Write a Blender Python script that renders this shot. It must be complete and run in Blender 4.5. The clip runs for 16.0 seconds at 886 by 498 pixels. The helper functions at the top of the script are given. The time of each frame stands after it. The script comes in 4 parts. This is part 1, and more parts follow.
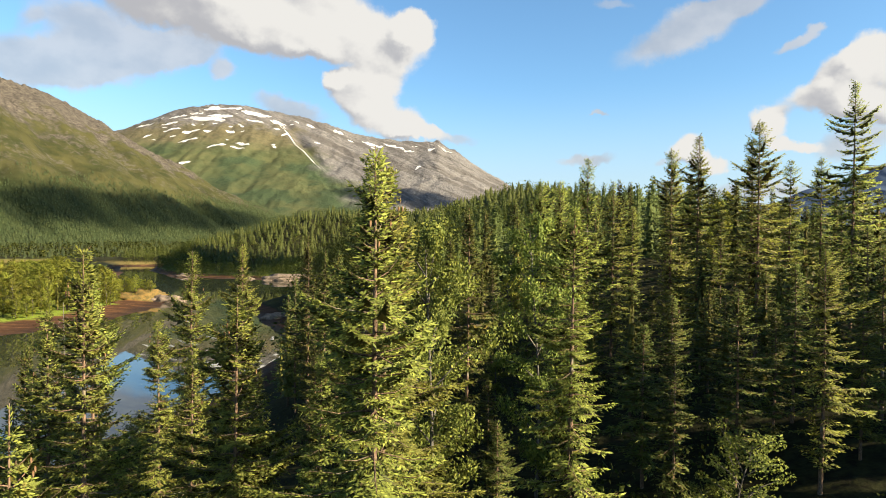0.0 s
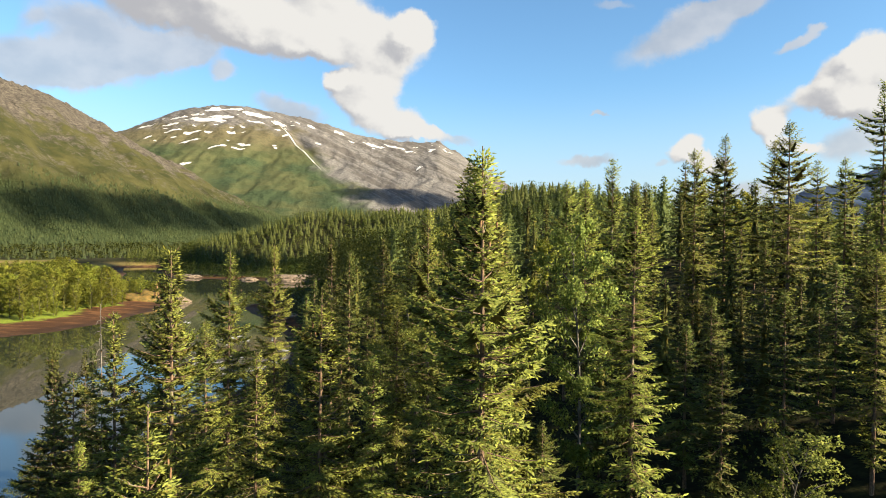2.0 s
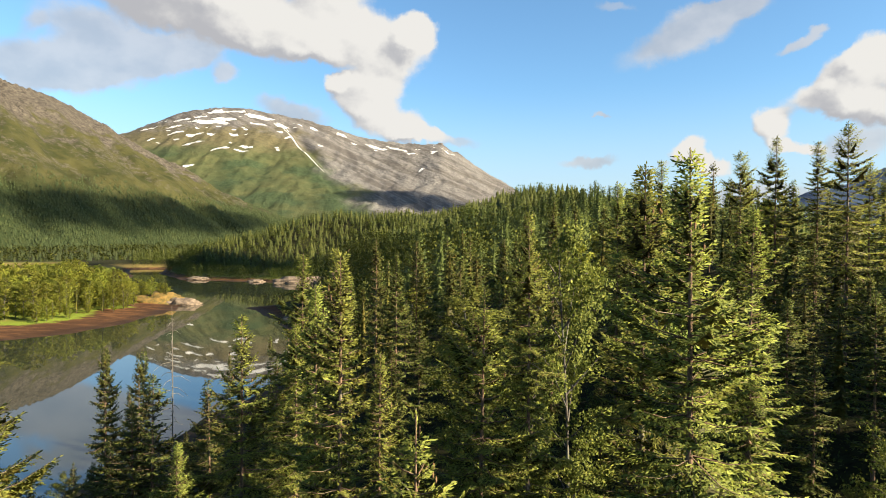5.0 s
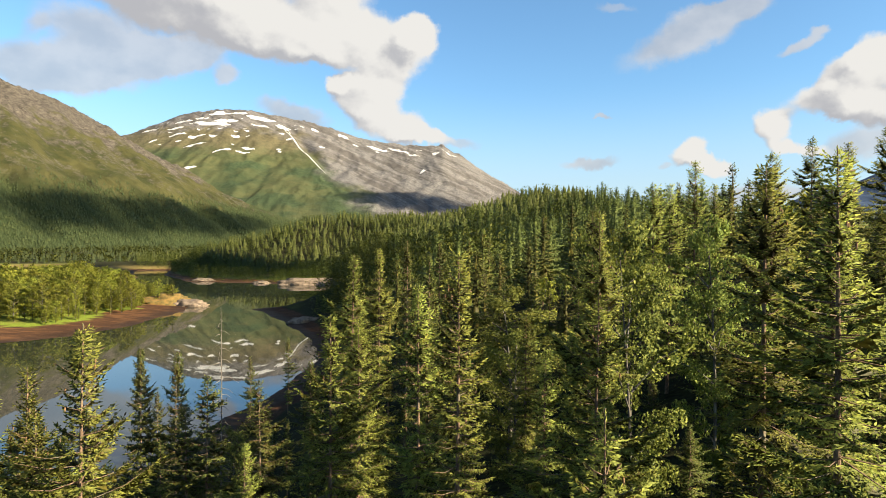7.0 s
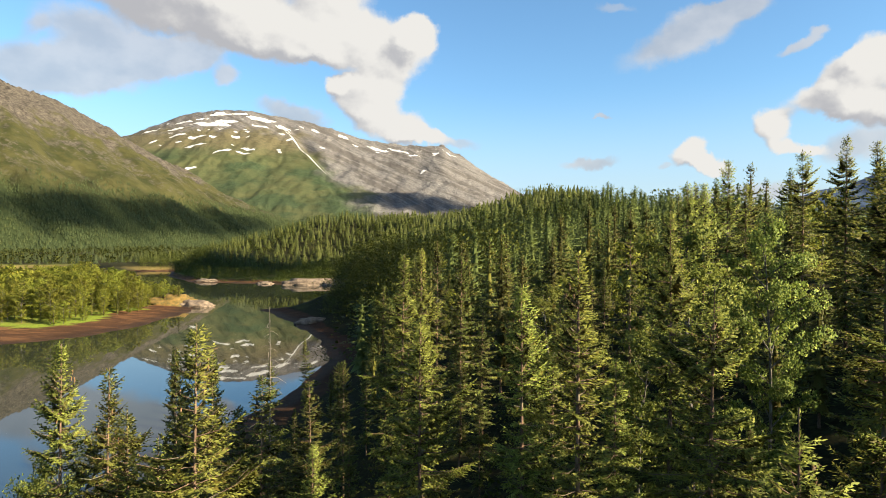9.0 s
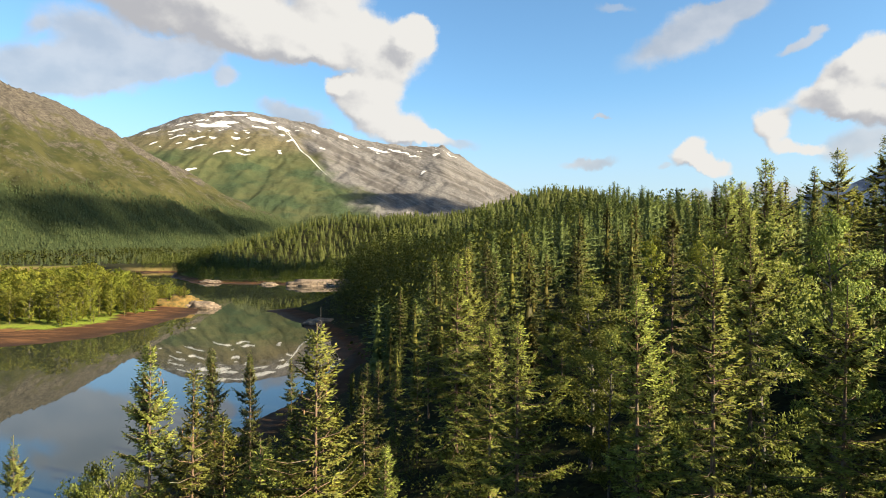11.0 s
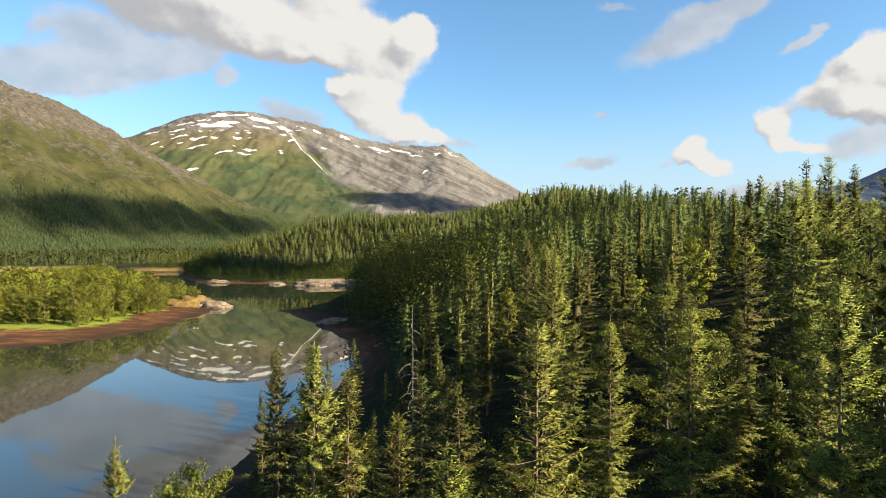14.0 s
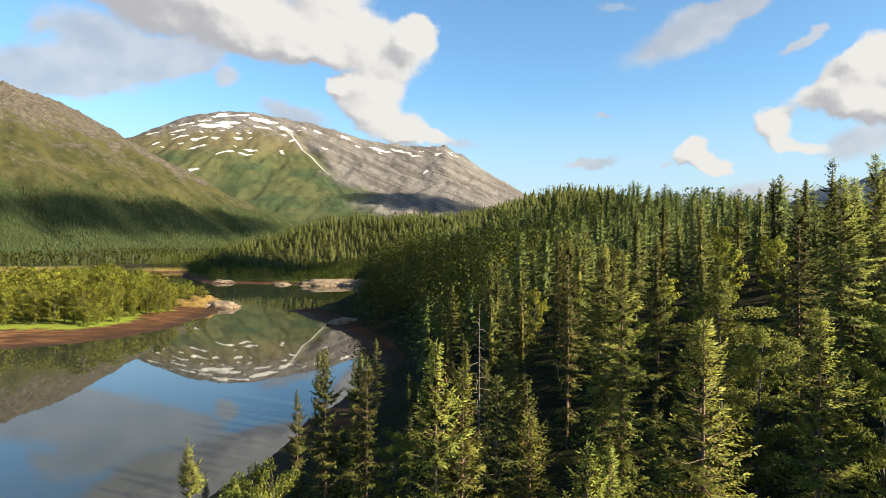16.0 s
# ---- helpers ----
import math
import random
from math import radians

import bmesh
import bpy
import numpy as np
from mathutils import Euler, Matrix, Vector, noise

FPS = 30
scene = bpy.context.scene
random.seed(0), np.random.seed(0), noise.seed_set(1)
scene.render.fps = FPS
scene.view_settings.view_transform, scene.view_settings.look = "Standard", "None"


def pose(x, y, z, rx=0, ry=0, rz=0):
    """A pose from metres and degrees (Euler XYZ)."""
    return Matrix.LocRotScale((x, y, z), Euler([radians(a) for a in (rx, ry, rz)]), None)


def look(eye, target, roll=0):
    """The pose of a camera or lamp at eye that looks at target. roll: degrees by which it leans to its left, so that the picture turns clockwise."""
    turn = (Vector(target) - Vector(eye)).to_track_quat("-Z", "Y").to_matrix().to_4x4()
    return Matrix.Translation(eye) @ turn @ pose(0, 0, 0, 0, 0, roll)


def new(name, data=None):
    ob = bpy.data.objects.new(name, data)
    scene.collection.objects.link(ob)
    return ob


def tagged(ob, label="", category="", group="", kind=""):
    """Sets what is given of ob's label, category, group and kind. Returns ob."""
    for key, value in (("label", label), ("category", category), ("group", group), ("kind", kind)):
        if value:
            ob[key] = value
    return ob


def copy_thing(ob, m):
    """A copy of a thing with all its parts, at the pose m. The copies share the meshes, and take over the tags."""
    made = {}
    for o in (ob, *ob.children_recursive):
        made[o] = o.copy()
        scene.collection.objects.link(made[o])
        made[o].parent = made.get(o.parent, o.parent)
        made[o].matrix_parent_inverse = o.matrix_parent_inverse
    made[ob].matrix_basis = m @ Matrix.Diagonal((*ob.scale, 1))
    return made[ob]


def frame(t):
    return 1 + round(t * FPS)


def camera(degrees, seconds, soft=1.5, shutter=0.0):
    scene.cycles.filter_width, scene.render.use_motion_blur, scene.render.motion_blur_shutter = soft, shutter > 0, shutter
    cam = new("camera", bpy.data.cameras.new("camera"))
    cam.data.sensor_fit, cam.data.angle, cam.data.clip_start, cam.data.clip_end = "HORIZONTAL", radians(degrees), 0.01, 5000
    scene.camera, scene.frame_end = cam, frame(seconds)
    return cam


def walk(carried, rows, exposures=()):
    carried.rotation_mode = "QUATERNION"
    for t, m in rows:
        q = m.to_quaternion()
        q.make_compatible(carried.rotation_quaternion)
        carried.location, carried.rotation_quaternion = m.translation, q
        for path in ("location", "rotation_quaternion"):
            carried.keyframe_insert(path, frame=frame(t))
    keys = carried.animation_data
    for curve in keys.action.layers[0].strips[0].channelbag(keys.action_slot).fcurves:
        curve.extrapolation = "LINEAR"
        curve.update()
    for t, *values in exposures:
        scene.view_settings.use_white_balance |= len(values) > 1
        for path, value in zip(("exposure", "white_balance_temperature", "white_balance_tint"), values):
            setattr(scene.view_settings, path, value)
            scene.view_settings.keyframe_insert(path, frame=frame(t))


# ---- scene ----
cam = camera(73.8, 16.0, soft=0.6)
PATH = [
    (0, (-1.779, 3.205, 28.098), (-1.764, 5.205, 28.066), 0.6),
    (0.5, (-2.189, 3.221, 28.095), (-2.175, 5.221, 28.063), 0.6),
    (1, (-2.634, 3.222, 28.090), (-2.62, 5.222, 28.058), 0.58),
    (1.5, (-3.138, 3.233, 28.082), (-3.124, 5.233, 28.051), 0.55),
    (2, (-3.675, 3.245, 28.076), (-3.662, 5.245, 28.046), 0.54),
    (2.5, (-4.256, 3.254, 28.074), (-4.242, 5.254, 28.045), 0.53),
    (3, (-4.851, 3.264, 28.073), (-4.838, 5.264, 28.045), 0.52),
    (3.5, (-5.449, 3.272, 28.074), (-5.437, 5.272, 28.047), 0.51),
    (4, (-6.062, 3.281, 28.072), (-6.052, 5.281, 28.046), 0.5),
    (6.5, (-9.176, 3.391, 27.996), (-9.172, 5.391, 27.976), 0.48),
    (7, (-9.813, 3.408, 27.984), (-9.81, 5.408, 27.965), 0.47),
    (7.5, (-10.456, 3.428, 27.971), (-10.453, 5.428, 27.952), 0.45),
    (8, (-11.093, 3.445, 27.959), (-11.089, 5.445, 27.941), 0.42),
    (8.5, (-11.721, 3.463, 27.947), (-11.718, 5.463, 27.93), 0.4),
    (9, (-12.35, 3.495, 27.937), (-12.347, 5.495, 27.919), 0.37),
    (11.5, (-15.778, 3.905, 27.833), (-15.775, 5.905, 27.817), 0.2),
    (12, (-16.52, 3.947, 27.82), (-16.517, 5.947, 27.804), 0.18),
    (12.5, (-17.293, 3.99, 27.809), (-17.291, 5.99, 27.793), 0.16),
    (13, (-18.082, 4.037, 27.8), (-18.081, 6.037, 27.783), 0.13),
    (13.5, (-18.881, 4.081, 27.789), (-18.881, 6.081, 27.771), 0.11),
    (14, (-19.69, 4.128, 27.777), (-19.69, 6.128, 27.759), 0.1),
    (14.5, (-20.515, 4.188, 27.757), (-20.514, 6.188, 27.739), 0.1),
    (15, (-21.352, 4.259, 27.728), (-21.351, 6.259, 27.711), 0.1),
    (15.5, (-22.195, 4.328, 27.688), (-22.195, 6.328, 27.67), 0.1),
    (16, (-23.042, 4.39, 27.641), (-23.043, 6.389, 27.624), 0.1),
]
walk(cam, [(t, look(eye, target, roll)) for t, eye, target, roll in PATH], [(0, 2.2), (16, 2.2)])

# ---- light: low sun from behind on the right, blue sky with cumulus ----
SUN_AZ, SUN_EL = radians(115), radians(26)
TO_SUN = Vector((math.sin(SUN_AZ) * math.cos(SUN_EL), math.cos(SUN_AZ) * math.cos(SUN_EL), math.sin(SUN_EL)))
sun_data = bpy.data.lights.new("sun", "SUN")
sun_data.energy, sun_data.angle, sun_data.color = 5.0, radians(0.53), (1.0, 0.83, 0.56)
sun = new("sun", sun_data)
sun.matrix_world = look((0, 0, 300), Vector((0, 0, 300)) - TO_SUN)


class Nodes:
    """Small helper to wire shader nodes."""

    def __init__(self, tree):
        self.t = tree
        tree.nodes.clear()

    def add(self, kind):
        return self.t.nodes.new(kind)

    def put(self, socket, value):
        if isinstance(value, bpy.types.NodeSocket):
            self.t.links.new(value, socket)
        elif value is not None:
            socket.default_value = value

    def math(self, op, a, b=None, clamp=False):
        n = self.add("ShaderNodeMath")
        n.operation, n.use_clamp = op, clamp
        self.put(n.inputs[0], a)
        self.put(n.inputs[1], b)
        return n.outputs[0]

    def vec(self, op, a, b=None, out=0):
        n = self.add("ShaderNodeVectorMath")
        n.operation = op
        self.put(n.inputs[0], a)
        self.put(n.inputs[1], b)
        return n.outputs[out]

    def noise(self, vector, scale, detail=4.0, rough=0.55, distort=0.0, color=False):
        n = self.add("ShaderNodeTexNoise")
        self.put(n.inputs["Vector"], vector)
        for k, v in (("Scale", scale), ("Detail", detail), ("Roughness", rough), ("Distortion", distort)):
            n.inputs[k].default_value = v
        return n.outputs["Color" if color else "Fac"]

    def step(self, x, lo, hi, a=0.0, b=1.0):
        n = self.add("ShaderNodeMapRange")
        n.interpolation_type = "SMOOTHSTEP"
        for i, v in enumerate((x, lo, hi, a, b)):
            self.put(n.inputs[i], v)
        return n.outputs[0]

    def mix(self, fac, a, b, blend="MIX"):
        n = self.add("ShaderNodeMix")
        n.data_type, n.blend_type = "RGBA", blend
        self.put(n.inputs[0], fac)
        self.put(n.inputs[6], a if isinstance(a, bpy.types.NodeSocket) else (*a, 1))
        self.put(n.inputs[7], b if isinstance(b, bpy.types.NodeSocket) else (*b, 1))
        return n.outputs[2]

    def bump(self, height, strength, distance):
        n = self.add("ShaderNodeBump")
        n.inputs["Strength"].default_value, n.inputs["Distance"].default_value = strength, distance
        self.put(n.inputs["Height"], height)
        return n.outputs[0]


world = bpy.data.worlds.new("sky")
scene.world = world
world.use_nodes = True
W = Nodes(world.node_tree)
sky = W.add("ShaderNodeTexSky")
sky.sky_type, sky.sun_disc, sky.sun_elevation, sky.sun_rotation = "NISHITA", False, SUN_EL, SUN_AZ
sky.altitude, sky.air_density, sky.dust_density, sky.ozone_density = 100, 1.0, 0.6, 2.0
direction = W.add("ShaderNodeTexCoord").outputs["Generated"]
sep = W.add("ShaderNodeSeparateXYZ")
W.put(sep.inputs[0], direction)
ahead = W.math("MAXIMUM", sep.outputs[1], 0.02)
flat = W.add("ShaderNodeCombineXYZ")
across, above = W.math("DIVIDE", sep.outputs[0], ahead), W.math("DIVIDE", sep.outputs[2], ahead)
W.put(flat.inputs[0], across)
W.put(flat.inputs[1], above)
wobble = W.vec("SUBTRACT", W.noise(direction, 17.0, 9.0, 0.62, color=True), (0.5, 0.5, 0.5))
scaled = W.add("ShaderNodeVectorMath")
scaled.operation = "SCALE"
W.put(scaled.inputs[0], wobble)
scaled.inputs[3].default_value = 0.055
where = W.vec("ADD", flat.outputs[0], scaled.outputs[0])


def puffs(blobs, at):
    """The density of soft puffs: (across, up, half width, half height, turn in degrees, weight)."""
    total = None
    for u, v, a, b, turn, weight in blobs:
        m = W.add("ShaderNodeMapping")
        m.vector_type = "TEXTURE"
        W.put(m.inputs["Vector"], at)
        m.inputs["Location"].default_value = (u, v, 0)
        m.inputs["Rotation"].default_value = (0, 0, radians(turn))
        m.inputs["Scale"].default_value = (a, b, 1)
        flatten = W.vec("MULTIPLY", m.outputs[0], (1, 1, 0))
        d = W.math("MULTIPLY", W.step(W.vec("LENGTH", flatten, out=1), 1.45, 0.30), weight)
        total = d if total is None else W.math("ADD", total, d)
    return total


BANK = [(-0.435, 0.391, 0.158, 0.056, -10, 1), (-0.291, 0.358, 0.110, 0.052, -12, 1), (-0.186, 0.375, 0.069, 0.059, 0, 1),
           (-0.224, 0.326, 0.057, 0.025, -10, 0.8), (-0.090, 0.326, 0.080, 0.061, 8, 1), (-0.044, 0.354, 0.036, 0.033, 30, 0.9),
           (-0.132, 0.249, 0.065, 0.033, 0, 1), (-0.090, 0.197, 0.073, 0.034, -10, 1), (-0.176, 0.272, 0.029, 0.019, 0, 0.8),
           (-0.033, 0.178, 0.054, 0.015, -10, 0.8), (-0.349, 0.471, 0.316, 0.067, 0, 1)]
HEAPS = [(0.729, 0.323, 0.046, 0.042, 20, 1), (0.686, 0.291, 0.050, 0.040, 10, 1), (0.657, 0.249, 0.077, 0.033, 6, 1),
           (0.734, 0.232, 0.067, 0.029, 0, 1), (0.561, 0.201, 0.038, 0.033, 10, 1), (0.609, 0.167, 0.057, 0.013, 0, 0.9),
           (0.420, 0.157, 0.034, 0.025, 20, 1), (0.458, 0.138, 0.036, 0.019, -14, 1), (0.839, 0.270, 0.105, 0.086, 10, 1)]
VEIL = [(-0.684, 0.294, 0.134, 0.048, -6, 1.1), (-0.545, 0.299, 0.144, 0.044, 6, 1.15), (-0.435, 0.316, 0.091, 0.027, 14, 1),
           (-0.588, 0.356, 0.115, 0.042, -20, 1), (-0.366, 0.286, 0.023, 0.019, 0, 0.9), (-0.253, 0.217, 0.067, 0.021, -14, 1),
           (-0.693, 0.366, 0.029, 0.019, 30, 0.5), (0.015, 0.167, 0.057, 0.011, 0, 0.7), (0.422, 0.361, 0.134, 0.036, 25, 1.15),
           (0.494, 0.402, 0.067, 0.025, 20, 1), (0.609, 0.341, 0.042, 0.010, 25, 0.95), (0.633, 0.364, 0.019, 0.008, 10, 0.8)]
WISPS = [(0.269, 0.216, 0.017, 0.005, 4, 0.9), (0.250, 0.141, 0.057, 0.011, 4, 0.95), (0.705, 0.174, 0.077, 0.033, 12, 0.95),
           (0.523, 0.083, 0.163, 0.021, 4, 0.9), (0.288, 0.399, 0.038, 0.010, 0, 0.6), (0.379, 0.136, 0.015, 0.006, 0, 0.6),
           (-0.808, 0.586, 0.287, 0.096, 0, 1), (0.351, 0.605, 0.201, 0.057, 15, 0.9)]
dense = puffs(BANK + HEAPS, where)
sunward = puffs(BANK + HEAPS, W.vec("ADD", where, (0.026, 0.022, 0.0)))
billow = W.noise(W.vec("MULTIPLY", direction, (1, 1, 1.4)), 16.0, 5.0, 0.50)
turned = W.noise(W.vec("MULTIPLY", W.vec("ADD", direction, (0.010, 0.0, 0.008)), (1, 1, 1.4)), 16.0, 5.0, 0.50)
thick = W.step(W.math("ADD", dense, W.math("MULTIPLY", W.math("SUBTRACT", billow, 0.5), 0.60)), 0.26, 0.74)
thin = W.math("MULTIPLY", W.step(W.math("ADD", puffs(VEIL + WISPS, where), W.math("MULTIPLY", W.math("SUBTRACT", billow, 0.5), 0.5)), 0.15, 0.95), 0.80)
low_haze = W.step(sep.outputs[2], 0.26, 0.03, 0.0, 0.75)
# the rest of the sky, behind the camera: scattered broken cloud
behind = W.math("MULTIPLY", W.step(sep.outputs[1], 0.1, -0.2), W.step(W.noise(direction, 3.0, 6.0, 0.6), 0.60, 0.74))
thick = W.math("MAXIMUM", thick, behind)
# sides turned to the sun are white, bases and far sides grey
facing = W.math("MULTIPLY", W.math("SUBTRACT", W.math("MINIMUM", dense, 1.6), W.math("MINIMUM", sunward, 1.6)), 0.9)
relief = W.math("MULTIPLY", W.math("SUBTRACT", billow, turned), 1.2)
base = W.step(W.math("ADD", across, W.math("MULTIPLY", above, 0.6)), -0.36, 0.0, -0.34, 0.06)
shade = W.step(W.math("ADD", W.math("ADD", facing, relief), base), -0.62, 0.22)
cloud_colour = W.mix(shade, (0.108, 0.109, 0.115), (0.188, 0.184, 0.175))
tinted_sky = W.add("ShaderNodeVectorMath")
tinted_sky.operation = "SCALE"
W.put(tinted_sky.inputs[0], W.vec("MULTIPLY", sky.outputs[0], (0.82, 1.08, 1.16)))
tinted_sky.inputs[3].default_value = 0.0435
with_haze = W.mix(low_haze, tinted_sky.outputs[0], (0.136, 0.160, 0.182))
with_veil = W.mix(thin, with_haze, W.mix(W.step(billow, 0.30, 0.68), (0.112, 0.119, 0.130), (0.147, 0.149, 0.153)))
all_sky = W.mix(thick, with_veil, cloud_colour)
bg = W.add("ShaderNodeBackground")
W.put(bg.inputs[0], all_sky)
bg.inputs[1].default_value = 1.0
W.put(W.add("ShaderNodeOutputWorld").inputs[0], bg.outputs[0])


# ---- materials ----
def material(name):
    m = bpy.data.materials.new(name)
    m.use_nodes = True
    n = Nodes(m.node_tree)
    out = n.add("ShaderNodeOutputMaterial")
    return m, n, out


def principled(n, out, colour, rough, normal=None, spec=0.3):
    p = n.add("ShaderNodeBsdfPrincipled")
    n.put(p.inputs["Base Color"], colour if isinstance(colour, bpy.types.NodeSocket) else (*colour, 1))
    n.put(p.inputs["Roughness"], rough)
    n.put(p.inputs["Specular IOR Level"], spec)
    n.put(p.inputs["Normal"], normal)
    n.put(out.inputs[0], p.outputs[0])
    return p


def foliage(name, dark, light, tip, through_light=0.3, rough=0.6, old=None, gloss=0.12):
    """Needles or leaves: every shoot has its own shade, every tree its own tint."""
    m, n, out = material(name)
    island = n.add("ShaderNodeNewGeometry").outputs["Random Per Island"]
    tree = n.add("ShaderNodeObjectInfo").outputs["Random"]
    c = n.mix(island, dark, light)
    c = n.mix(n.step(island, 0.72, 1.0), c, tip)
    if old:
        c = n.mix(n.step(island, 0.07, 0.0), c, old)
    h = n.add("ShaderNodeHueSaturation")
    n.put(h.inputs["Hue"], n.math("ADD", 0.485, n.math("MULTIPLY", tree, 0.03)))
    n.put(h.inputs["Saturation"], 1.0)
    n.put(h.inputs["Value"], n.math("ADD", 0.75, n.math("MULTIPLY", tree, 0.5)))
    n.put(h.inputs["Color"], c)
    p = n.add("ShaderNodeBsdfPrincipled")
    n.put(p.inputs["Base Color"], h.outputs[0])
    p.inputs["Roughness"].default_value = rough
    p.inputs["Specular IOR Level"].default_value = gloss
    t = n.add("ShaderNodeBsdfTranslucent")
    n.put(t.inputs[0], h.outputs[0])
    s = n.add("ShaderNodeMixShader")
    s.inputs[0].default_value = through_light
    n.put(s.inputs[1], p.outputs[0])
    n.put(s.inputs[2], t.outputs[0])
    n.put(out.inputs[0], s.outputs[0])
    return m


def bark(name, a, b):
    m, n, out = material(name)
    pos = n.add("ShaderNodeTexCoord").outputs["Object"]
    stretched = n.vec("MULTIPLY", pos, (6, 6, 1.6))
    f = n.noise(stretched, 3.0, 6.0, 0.65)
    g = n.noise(pos, 0.8, 3.0)
    c = n.mix(n.step(f, 0.35, 0.7), a, b)
    c = n.mix(n.step(g, 0.5, 0.75), c, (0.16, 0.17, 0.13))
    principled(n, out, c, 0.9, n.bump(f, 0.7, 0.03), 0.15)
    return m


NEEDLES = foliage("spruce_needles", (0.104, 0.122, 0.029), (0.198, 0.218, 0.043), (0.258, 0.276, 0.056), 0.45, old=(0.103, 0.072, 0.043))
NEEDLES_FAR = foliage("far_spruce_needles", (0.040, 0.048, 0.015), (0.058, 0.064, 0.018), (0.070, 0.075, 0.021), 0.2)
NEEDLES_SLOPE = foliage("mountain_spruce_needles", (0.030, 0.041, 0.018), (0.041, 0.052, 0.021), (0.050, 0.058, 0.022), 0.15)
LEAVES = foliage("birch_leaves", (0.075, 0.100, 0.022), (0.155, 0.178, 0.035), (0.224, 0.239, 0.052), 0.38)
LEAVES_FAR = foliage("far_broad_leaves", (0.128, 0.148, 0.022), (0.205, 0.214, 0.031), (0.245, 0.238, 0.035), 0.45)
# a darker copy of NEEDLES: the forest's shade put into the colour
NEEDLES_SHADED = foliage("shaded_spruce_needles", (0.068, 0.086, 0.023), (0.114, 0.134, 0.033), (0.150, 0.168, 0.041), 0.45, old=(0.099, 0.077, 0.042))
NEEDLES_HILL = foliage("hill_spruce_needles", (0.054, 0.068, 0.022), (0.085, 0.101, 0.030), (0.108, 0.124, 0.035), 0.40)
# dimmer copy of the birch leaves, the woods' shade put into the colour
LEAVES_DIM = foliage("shade_dimmed_broad_leaves", (0.044, 0.062, 0.012), (0.080, 0.094, 0.017), (0.106, 0.116, 0.021), 0.35)
# brown older needles, darkened further to paint in the crown's inner shade
NEEDLES_DEEP = foliage("inner_shade_spruce_needles", (0.028, 0.029, 0.008), (0.067, 0.061, 0.012), (0.091, 0.080, 0.015), 0.1)
BARK = bark("spruce_bark", (0.065, 0.044, 0.030), (0.182, 0.122, 0.082))
BIRCH_BARK = bark("birch_bark", (0.038, 0.034, 0.030), (0.129, 0.118, 0.103))
CONE = bark("spruce_cone", (0.076, 0.042, 0.021), (0.182, 0.103, 0.049))
DEAD_WOOD = bark("dead_wood", (0.075, 0.066, 0.058), (0.165, 0.150, 0.136))


